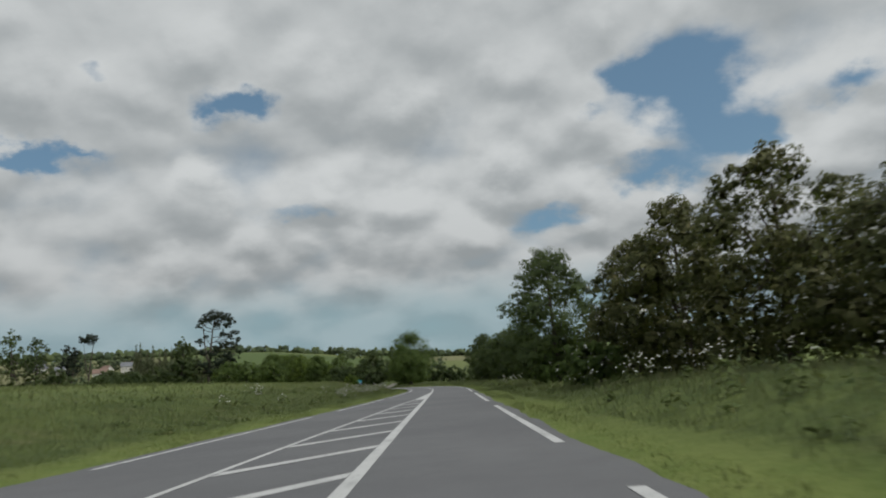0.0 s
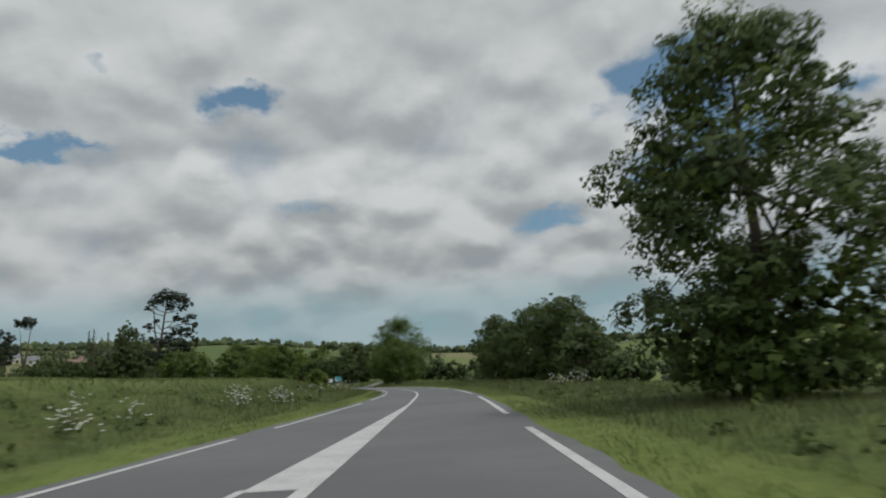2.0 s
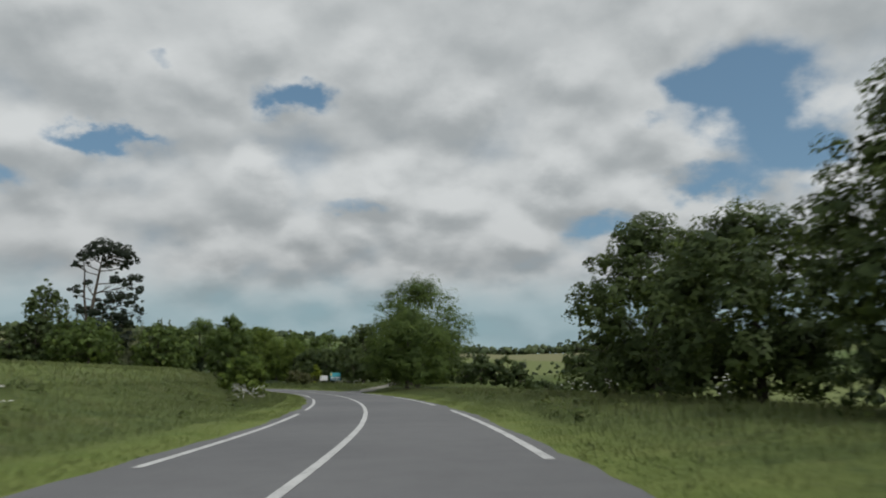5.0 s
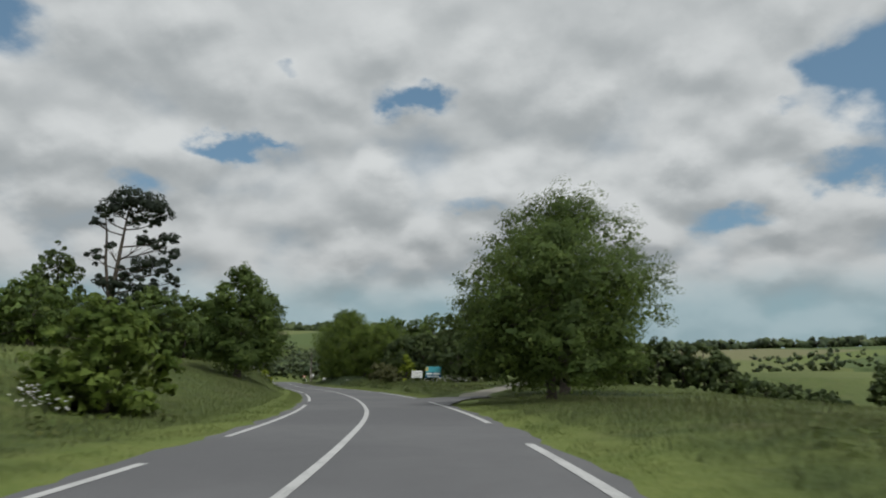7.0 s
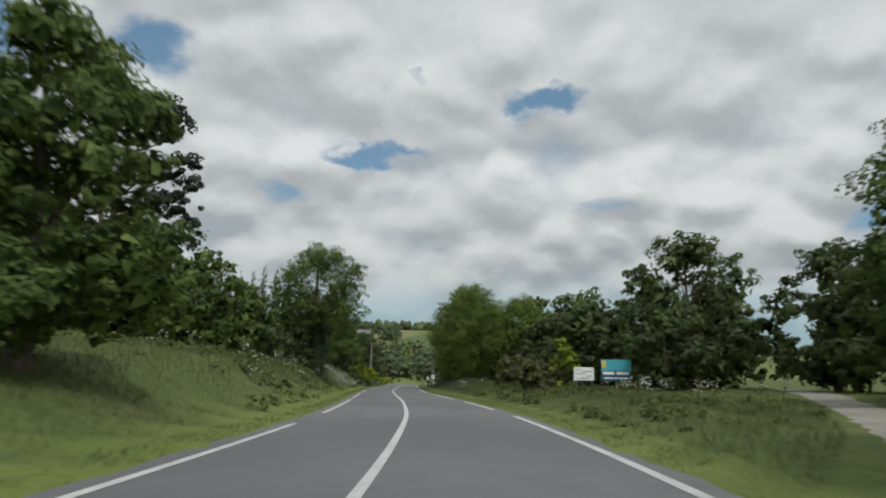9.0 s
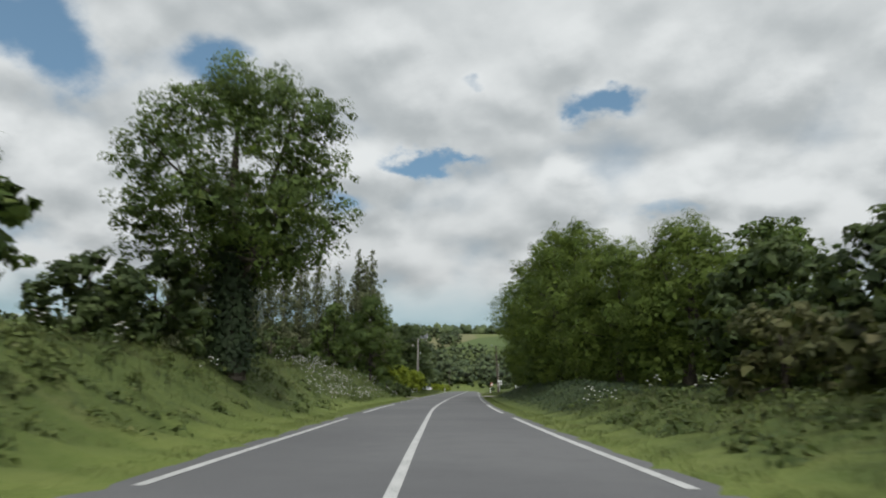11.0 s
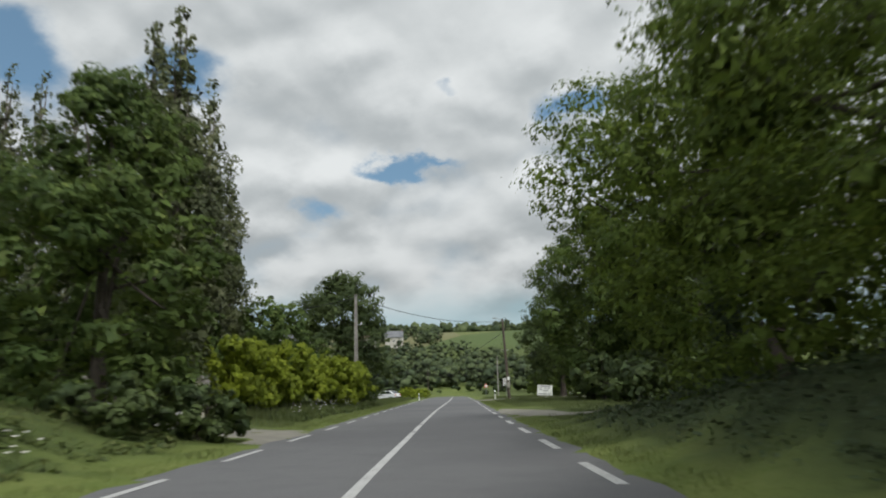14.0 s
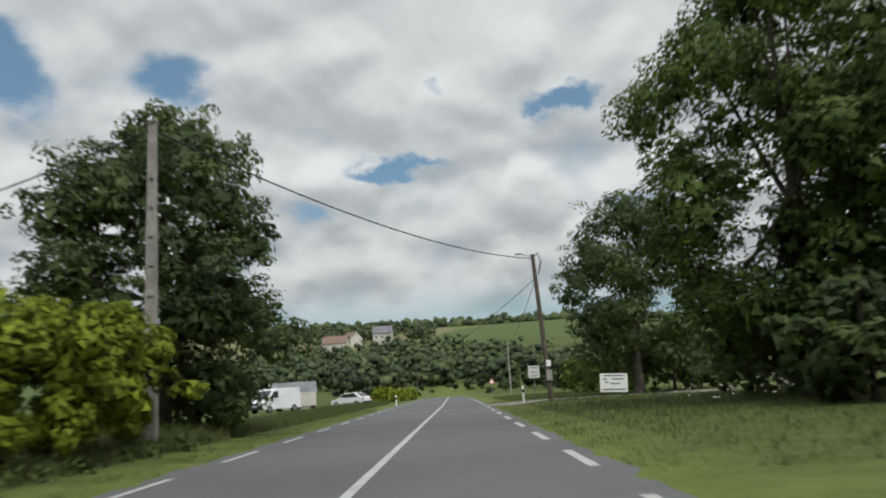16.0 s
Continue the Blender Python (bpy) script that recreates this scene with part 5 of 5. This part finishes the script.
cable("overhead_cable", np.array([*at(361.2, 5.15), 7.2]), (*at(417, 7.3), 6.7), 0.7, 0.02, "thin overhead cable between two poles")
cable("overhead_cable", np.array([*at(361.2, 5.15), 7.2]), (*at(470, -7.0), 6.3), 0.9, 0.02, "thin overhead cable between two poles")


def marker_post(s, u):
    ob = thing("marker_post", s, u, "white plastic delineator post with a black band", "marker post", "delineators", turn=8)
    part("body", prism(((-0.06, -0.2), (0.06, -0.2), (0.06, 0.88), (0.0, 1.02), (-0.06, 0.92)), -0.055, 0.055), MAT["white_paint"], ob)
    part("band", one_box(-0.058, -0.064, 0.66, 0.058, 0.064, 0.83), MAT["black"], ob, "black reflector band")
    return ob


marker_post(363.3, 4.1)
marker_post(388.5, -5.3)


def road_sign(s, u, rows):
    ob = thing("direction_sign", s, u, "white direction sign with dark lettering on a steel post", "sign")
    part("post", rod((0, 0.04, -0.3), (0, 0.04, 2.45), 0.035), MAT["galv"], ob)
    for k in range(rows):
        p = part("panel", one_box(-0.42, -0.02, 1.5 + 0.31 * k, 0.42, 0.01, 1.78 + 0.31 * k, 0.008), MAT["white_paint"], ob)
        part("text_bar", one_box(-0.32, -0.027, 1.60 + 0.31 * k, 0.30, -0.022, 1.68 + 0.31 * k), MAT["sign_text"], p)
    return ob


road_sign(376.5, 6.2, 3)
ws = thing("warning_sign", 437, 5.9, "triangular warning sign seen far down the road", "sign")
part("post", rod((0, 0.04, -0.3), (0, 0.04, 2.4), 0.035), MAT["galv"], ws)
tri_b = part("plate", prism(((-0.02, 0), (0.02, 0), (0.02, 1), (-0.02, 1)), -0.5, 0.5), MAT["sign_red"], ws, "red-edged triangular plate")
for v in tri_b.data.vertices:
    v.co = (v.co.x * (1 - v.co.z * 0.94), v.co.y, 1.55 + v.co.z * 0.9)
inner = part("face", prism(((-0.025, 0), (-0.021, 0), (-0.021, 1), (-0.025, 1)), -0.34, 0.34), MAT["white_paint"], tri_b, "white sign face")
for v in inner.data.vertices:
    v.co = (v.co.x * (1 - v.co.z * 0.94), v.co.y, 1.64 + v.co.z * 0.62)

# ---------------------------------------------------------------- gate and pillars at the driveway
for k, uu in enumerate((-9.4, -13.1)):
    pg = thing("gate_pillar", 306.8, uu, "cream rendered gate pillar with a flat stone cap", "pillar", "gate pillars")
    part("shaft", one_box(-0.24, -0.24, -0.2, 0.24, 0.24, 1.56, 0.015), MAT["cream"], pg)
    part("cap", one_box(-0.33, -0.33, 1.56, 0.33, 0.33, 1.68, 0.02), MAT["concrete"], pg, "grey stone cap")
    if k == 0:
        part("letter_box", one_box(0.25, -0.22, 1.18, 0.48, 0.05, 1.52, 0.01), MAT["concrete"], pg, "pale letter box")
gate = thing("picket_gate", 306.8, -11.25, "white painted picket gate with a dipping top", "gate")
for k in range(17):
    x = -1.55 + 3.1 * k / 16
    top = 1.22 + 0.28 * abs(x / 1.55) ** 1.6
    part("picket", prism(((-0.012, 0.08), (0.012, 0.08), (0.012, top), (-0.012, top)), x - 0.045, x + 0.045), MAT["white_paint"], gate)
for zz in (0.3, 0.62, 1.02):
    part("rail", one_box(-1.6, 0.016, zz, 1.6, 0.06, zz + 0.09), MAT["white_paint"], gate)


# ---------------------------------------------------------------- vehicles
def wheel(ob, x, y, r, width):
    t = part("wheel", rod((x - width / 2, y, r), (x + width / 2, y, r), r, r, 20), MAT["tyre"], ob, "black rubber tyre")
    side = math.copysign(1, x)
    part("rim", rod((x + side * (width / 2 - 0.01), y, r), (x + side * (width / 2 + 0.012), y, r), r * 0.62, r * 0.58, 16), MAT["rim"], t, "silver wheel rim")


def shell(profile, half, mat, ob, name, tuck=0.12, z_belt=0.95, label=""):
    bm = prism(profile, -half, half)
    for v in bm.verts:
        if v.co.z > z_belt:
            v.co.x *= 1 - tuck * (v.co.z - z_belt)
    bmesh.ops.bevel(bm, geom=list(bm.edges), offset=0.05, segments=3, affect="EDGES", profile=0.6)
    return part(name, bm, mat, ob, label)


van = thing("van", 389, -16.6, "white panel van parked in a yard facing the road", "van", turn=150)
body = shell(((-2.6, 0.35), (2.35, 0.35), (2.5, 0.6), (2.45, 0.95), (1.75, 1.25), (1.05, 2.05), (0.7, 2.2), (-2.55, 2.2), (-2.65, 1.2)), 0.98, MAT["car_paint"], van, "body", 0.10)
part("windscreen", prism(((1.72, 1.30), (1.76, 1.30), (1.10, 2.02), (1.06, 2.02)), -0.78, 0.78), MAT["glass"], van, "dark windscreen")
for x in (-1, 1):
    part("side_window", prism(((0.45, 1.35), (1.45, 1.35), (0.98, 1.92), (0.45, 1.92)), x * 0.935 - 0.02, x * 0.935 + 0.02), MAT["glass"], van)
    part("headlight", one_box(x * 0.72 - 0.16, 2.36, 0.78, x * 0.72 + 0.16, 2.50, 0.98, 0.02), MAT["rim"], van)
    part("mirror", one_box(x * 1.08 - 0.1, 1.25, 1.3, x * 1.08 + 0.1, 1.38, 1.6, 0.02), MAT["plastic_dark"], van)
    for y in (-1.65, 1.6):
        wheel(van, x * 0.88, y, 0.34, 0.2)
part("bumper", one_box(-0.95, 2.36, 0.36, 0.95, 2.58, 0.62, 0.04), MAT["plastic_dark"], van)
part("grille", one_box(-0.45, 2.44, 0.74, 0.45, 2.52, 0.92, 0.01), MAT["plastic_dark"], van)

car = thing("car", 398, -10.7, "white hatchback car parked on the grass by the road", "car", turn=62)
shell(((-1.95, 0.28), (1.9, 0.28), (2.0, 0.5), (1.92, 0.74), (1.0, 0.92), (0.35, 1.40), (-1.0, 1.46), (-1.75, 1.0), (-2.0, 0.85), (-2.02, 0.5)), 0.85, MAT["car_paint"], car, "body", 0.30, 0.9)
part("windscreen", prism(((0.98, 0.95), (1.02, 0.95), (0.42, 1.38), (0.38, 1.38)), -0.66, 0.66), MAT["glass"], car, "dark windscreen")
part("rear_window", prism(((-1.72, 1.04), (-1.76, 1.04), (-1.08, 1.43), (-1.04, 1.43)), -0.62, 0.62), MAT["glass"], car)
for x in (-1, 1):
    part("side_window", prism(((-1.45, 0.97), (0.8, 0.97), (0.32, 1.34), (-0.95, 1.38)), x * 0.80 - 0.03, x * 0.80 + 0.03), MAT["glass"], car)
    part("tail_light", one_box(x * 0.68 - 0.1, -2.06, 0.72, x * 0.68 + 0.1, -1.94, 0.92, 0.02), MAT["lamp_red"], car)
    part("headlight", one_box(x * 0.62 - 0.14, 1.84, 0.58, x * 0.62 + 0.14, 2.0, 0.72, 0.02), MAT["rim"], car)
    for y in (-1.25, 1.25):
        wheel(car, x * 0.78, y, 0.31, 0.19)
for y in (-2.08, 1.9):
    part("bumper", one_box(-0.8, y, 0.3, 0.8, y + 0.16, 0.55, 0.04), MAT["plastic_dark"], car)
trl = thing("trailer_panel", 393, -14.2, "pale grey open panel of a parked trailer", "trailer", turn=40)
part("side_board", one_box(-0.9, -0.03, 0.45, 0.9, 0.03, 1.75, 0.01), MAT["render_wall"], trl)
part("axle", rod((-0.8, 0.5, 0.32), (0.8, 0.5, 0.32), 0.05), MAT["galv"], trl)
for x in (-0.85, 0.85):
    wheel(trl, x, 0.5, 0.32, 0.18)
part("deck", one_box(-0.85, 0.0, 0.4, 0.85, 1.8, 0.47, 0.01), MAT["galv"], trl)


# ---------------------------------------------------------------- buildings
def house(name, x, y, turn, w, d, h, rise, roof, label, windows=2, z=None, chimney=False):
    ob = new(name)
    zz = float(ground([(x, y)])[0]) if z is None else z
    ob.matrix_world = pose(x, y, zz, 0, 0, turn)
    tagged(ob, label, "house" if name == "house" else "shed", "houses on the hill" if name == "house" else "")
    wall = part("wall", prism(((-d / 2, -1.5), (d / 2, -1.5), (d / 2, h), (0, h + rise), (-d / 2, h)), -w / 2, w / 2), MAT["render_wall"], ob)
    k = math.atan2(rise, d / 2)
    for side in (-1, 1):
        e = 0.35
        part("roof_slope", prism(((side * (d / 2 + e), h - e * math.tan(k)), (0, h + rise), (0, h + rise + 0.14), (side * (d / 2 + e), h - e * math.tan(k) + 0.14)), -w / 2 - 0.3, w / 2 + 0.3), MAT[roof], ob)
    for n in range(windows):
        xx = -w / 2 + w * (n + 0.5) / windows
        win = part("window", one_box(xx - 0.5, -d / 2 - 0.04, h * 0.35, xx + 0.5, -d / 2 + 0.02, h * 0.35 + 1.2), MAT["white_paint"], ob, "white window frame")
        part("pane", one_box(xx - 0.42, -d / 2 - 0.05, h * 0.35 + 0.08, xx + 0.42, -d / 2 - 0.042, h * 0.35 + 1.12), MAT["glass"], win)
    part("door", one_box(w / 2 - 0.03, -0.5, 0, w / 2 + 0.03, 0.45, 2.0), MAT["wood_pole"], ob)
    if chimney:
        part("chimney", one_box(w / 2 - 0.7, -0.35, h + rise - 0.6, w / 2 - 0.05, 0.35, h + rise + 0.9), MAT["roof_tile"], ob)
    return ob


house("shed", -110, 386, 35, 5.0, 3.6, 1.9, 1.1, "slate", "small garden shed with a slate roof beside the yard", 1)
for k, (x, y, turn, w, roof, chim) in enumerate(((-222, 640, 20, 9, "slate", True), (-236, 634, -30, 9, "roof_tile", False), (-232, 612, 15, 11, "roof_tile", False), (-290, 640, 40, 9, "slate", True), (-268, 625, 10, 8, "slate", False))):
    house("house", x, y, turn, w, 7, 4.2, 3.2, roof, "distant pale house with a %s roof on the wooded slope" % ("grey slate" if roof == "slate" else "brown tiled"), 3, float(ground([(x, y)])[0]) + (-0.6 if k else 1.6), chim)
hedge("hedge", ((404, -8.5), (414, -8.0), (426, -6.8), (440, -6.2)), 1.7, 1.6, "leaf_yellow", "low clipped light green hedge along the road", 7000, 0.11, 6)

# ---------------------------------------------------------------- grasses and flowers
TRACKS = [(ap, 1.7), (at(track[:, 0], track[:, 1]), 1.35), (at(dv[:, 0], dv[:, 1]), 1.7), (at(pv[:, 0], pv[:, 1]), 1.3), (at(jv[:, 0], jv[:, 1]), 2.8)]


def off_tracks(xy):
    ok = np.ones(len(xy), bool)
    for line_p, half in TRACKS:
        c, _ = spline([line_p[0] * 2 - line_p[1], *line_p, line_p[-1] * 2 - line_p[-2]], 0.8)
        w = np.interp(np.arange(len(c)), [0, 5, 12], [half * 1.9, half * 1.35, half])
        for k in range(0, len(xy), 50000):
            p = xy[k:k + 50000]
            d = np.sqrt(((p[:, None] - c[None]) ** 2).sum(2))
            ok[k:k + 50000] &= (d > w[None]).all(1)
    return ok


def blades(name, n, s_range, side, d_range, h_range, width, mat, label, seed, power=1.0, clump=0.0):
    """Single blades of grass over a stretch of verge."""
    rng = np.random.default_rng(seed)
    s = rng.uniform(*s_range, n)
    d = d_range[0] + (d_range[1] - d_range[0]) * rng.random(n) ** power
    u = u_right(s) + 0.36 + d if side > 0 else u_left(s) - 0.42 - d
    xy = at(s, u)
    keep = off_tracks(xy)
    if side > 0:
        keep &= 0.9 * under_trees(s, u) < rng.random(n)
    if clump:
        keep &= (waves(xy[:, 0] * 2.3, xy[:, 1] * 2.3) + rng.normal(0, 0.35, n)) > -clump
    s, u, xy, d = s[keep], u[keep], xy[keep], d[keep]
    z = ground(xy)
    m = len(xy)
    patch = 0.85 + 0.25 * waves(xy[:, 0] * 0.7, xy[:, 1] * 0.7)
    h = rng.uniform(*h_range, m) * patch
    a = rng.uniform(0, 2 * np.pi, m)
    lean = h * rng.uniform(0.05, 0.55, m)
    b = rng.uniform(0, 2 * np.pi, m)
    w = width * rng.uniform(0.6, 1.4, m)
    base = np.column_stack([xy, z - 0.02])
    off = np.column_stack([np.cos(a) * w, np.sin(a) * w, np.zeros(m)])
    tip = base + np.column_stack([np.cos(b) * lean, np.sin(b) * lean, h])
    v = np.stack([base - off, base + off, tip], 1).reshape(-1, 3)
    return tagged(mesh_object(name, v, np.arange(3 * m).reshape(-1, 3), MAT[mat]), label, "grass", kind="stuff")


for side in (-1, 1):
    blades("verge_grass", 74000, (-4, 375), side, (0.0, 1.9), (0.04, 0.11), 0.009, "grass_short", "short mown yellow-green grass along the asphalt edge", 300 + side)
    blades("tall_grass", 125000, (-4, 310), side, (1.2, 7.5), (0.08, 0.27), 0.010, "grass", "long unmown meadow grass on the verge", 310 + side, 1.0, 1.1)
    blades("seed_heads", 16000, (-4, 310), side, (2.4, 9.0), (0.26, 0.46), 0.006, "grass_seed", "pale brown seed heads over the long grass", 315 + side, 1.0, 0.5)
    blades("meadow_grass", 44000, (-4, 300), side, (7.0, 26), (0.10, 0.28), 0.03, "grass_crop", "meadow grass beyond the verge", 320 + side, 1.4)
blades("lawn_grass", 50000, (310, 400), 1, (1.4, 16), (0.08, 0.24), 0.014, "grass", "rough grass beside the road", 331)
blades("tall_grass", 45000, (310, 400), -1, (1.5, 6), (0.2, 0.6), 0.014, "grass", "long unmown meadow grass on the verge", 332)


def shade_undergrowth(n, lo, hi, d0, d1, seed):
    """Low broad-leaved undergrowth, dark so as to paint in the shade of the trees."""
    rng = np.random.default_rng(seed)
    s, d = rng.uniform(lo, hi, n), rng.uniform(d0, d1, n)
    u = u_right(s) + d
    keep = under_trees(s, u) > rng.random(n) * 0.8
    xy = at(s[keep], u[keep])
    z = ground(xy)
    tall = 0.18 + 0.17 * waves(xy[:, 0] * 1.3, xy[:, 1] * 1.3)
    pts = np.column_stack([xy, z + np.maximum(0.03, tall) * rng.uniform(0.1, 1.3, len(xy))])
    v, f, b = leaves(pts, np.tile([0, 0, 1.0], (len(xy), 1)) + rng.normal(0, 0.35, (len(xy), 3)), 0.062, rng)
    tagged(mesh_object("undergrowth", v, f, MAT["ivy"], bend=b), "dark green undergrowth coloured as the shade under the trees", "undergrowth", kind="stuff")


shade_undergrowth(30000, 247, 306, 1.6, 9.5, 350)
shade_undergrowth(3000, 178, 196, 7.0, 13, 351)


def weeds(n, lo, hi, side, d0, d1, seed, mat="weed"):
    """Coarse leafy weeds in clumps among the grass of the banks."""
    rng = np.random.default_rng(seed)
    s, d = rng.uniform(lo, hi, n), rng.uniform(d0, d1, n)
    u = u_right(s) + d if side > 0 else u_left(s) - d
    xy = at(s, u)
    keep = off_tracks(xy) & (waves(xy[:, 0] * 0.9, xy[:, 1] * 0.9) + rng.normal(0, 0.3, n) > -0.1)
    xy = xy[keep]
    z = ground(xy)
    pts, way = [], []
    for (x, y), zz in zip(xy, z):
        m, r, h = int(rng.integers(14, 34)), rng.uniform(0.15, 0.42), rng.uniform(0.16, 0.5)
        q = rng.normal(0, 1, (m, 3))
        q /= np.linalg.norm(q, axis=1)[:, None]
        q[:, 2] = np.abs(q[:, 2])
        pts.append(np.array([x, y, zz]) + q * np.array([r, r, h]) * rng.uniform(0.6, 1.0, (m, 1)))
        way.append(q + np.array([0, 0, 0.5]))
    way = np.concatenate(way)
    v, f, b = leaves(np.concatenate(pts), way, 0.085, rng, way)
    tagged(mesh_object("weeds", v, f, MAT[mat], bend=b), "coarse green weeds in clumps on the grassy bank", "weeds", kind="stuff")


weeds(1500, 202, 300, -1, 1.6, 7.0, 360)
weeds(260, 20, 165, -1, 2.2, 8.0, 361)
weeds(320, 4, 150, 1, 2.2, 7.5, 362)
weeds(700, 196, 252, 1, 1.8, 8.0, 363)
weeds(500, 311, 345, -1, 1.8, 3.6, 364)


def cow_parsley(s, u, h, seed, heads=7):
    """A tall white-flowered umbellifer: stems and flat flower heads."""
    rng = np.random.default_rng(seed)
    ob = thing("cow_parsley", s, u, "tall cow parsley with flat white flower heads", "wild flower", "roadside flowers", turn=float(rng.uniform(0, 360)))
    main = tube(np.array([(0, 0, -0.05), (0.02, 0, h * 0.5), (0, 0.02, h * 0.8)]), [0.012, 0.01, 0.007], 5)
    bits, tops = [main], []
    for k in range(heads):
        a, z = rng.uniform(0, 6.28), rng.uniform(0.3, 0.75) * h
        r = rng.uniform(0.08, 0.3)
        e = np.array([math.cos(a) * r, math.sin(a) * r, h * rng.uniform(0.5, 1.1)])
        bits.append(tube(np.array([(0, 0, z), (e * np.array([0.7, 0.7, 0]) + np.array([0, 0, (z + e[2]) / 2])), e]), [0.006, 0.005, 0.004], 4))
        tops.append(e)
    v, f = join(bits)
    mesh_object("stem", v, f, MAT["grass"], ob)
    for e in tops:
        n = 22
        a = np.arange(n) * 2 * np.pi / n
        r = 0.038 * np.where(np.arange(n) % 2 == 0, 1.0, 0.62) * rng.uniform(0.75, 1.15, n)
        rim = e + np.column_stack([np.cos(a) * r, np.sin(a) * r, rng.normal(-0.012, 0.008, n)])
        v = np.concatenate([[e + np.array([0, 0, 0.012])], rim])
        f = np.column_stack([np.zeros(n, int), 1 + np.arange(n), 1 + (np.arange(n) + 1) % n])
        mesh_object("flower_head", v, f, MAT["petal"], ob)
    return ob


rf = np.random.default_rng(9)
protos = [cow_parsley(71.3, -8.6, 0.8, 400, 9), cow_parsley(112.5, -8.2, 0.7, 401, 6), cow_parsley(77.5, 6.2, 0.62, 402, 7)]
spots = [(71.8, -8.9), (70.8, -9.0), (72.4, -8.5), (73.5, -9.6), (111.6, -8.6), (113.4, -8.4), (78.2, 6.6), (76.8, 6.7), (79, 6.0), (78.6, 7.2), (41, -9), (36, -10.5), (58, -9.4), (100, -8.4)]
for cs, cu, n in ((67, -7.7, 6), (71.2, -7.6, 4), (53.5, -7.4, 5), (57.8, -7.5, 2), (75, -7.8, 6), (86.8, -8.3, 3), (99, -7.5, 3), (134.8, -7.0, 5), (131.8, -6.3, 3), (157.5, -8.6, 6), (79.8, 5.6, 3), (46, -12, 4)):
    spots += [(cs + rf.normal(0, 0.5), cu + rf.normal(0, 0.35)) for _ in range(n)]
spots += [(rf.uniform(205, 242), rf.uniform(-9.5, -6.2)) for _ in range(16)]
spots += [(rf.uniform(253, 290), rf.uniform(-9.2, -5.4)) for _ in range(42)]
spots += [(rf.uniform(255, 270), rf.uniform(-8.4, -5.6)) for _ in range(28)]
spots += [(rf.uniform(238, 252), rf.uniform(4.6, 8.5)) for _ in range(6)]
spots += [(rf.uniform(206, 224), rf.uniform(9.0, 13.5)) for _ in range(22)]
spots += [(rf.uniform(12, 34), rf.uniform(4.6, 7.5)) for _ in range(12)]
spots += [(rf.uniform(112, 130), rf.uniform(5.5, 8)) for _ in range(4)]
spots += [(rf.uniform(312, 326), rf.uniform(-7.5, -6.2)) for _ in range(8)]
spots += [(rf.uniform(335, 350), rf.uniform(6, 9)) for _ in range(4)]
clear = off_tracks(np.array([at(s, u) for s, u in spots]).reshape(-1, 2))
for k, (s, u) in enumerate(spots):
    if not clear[k]:
        continue
    x, y = at(s, u)
    copy_thing(protos[k % 3], pose(x, y, gz(s, u), 0, 0, float(rf.uniform(0, 360))))
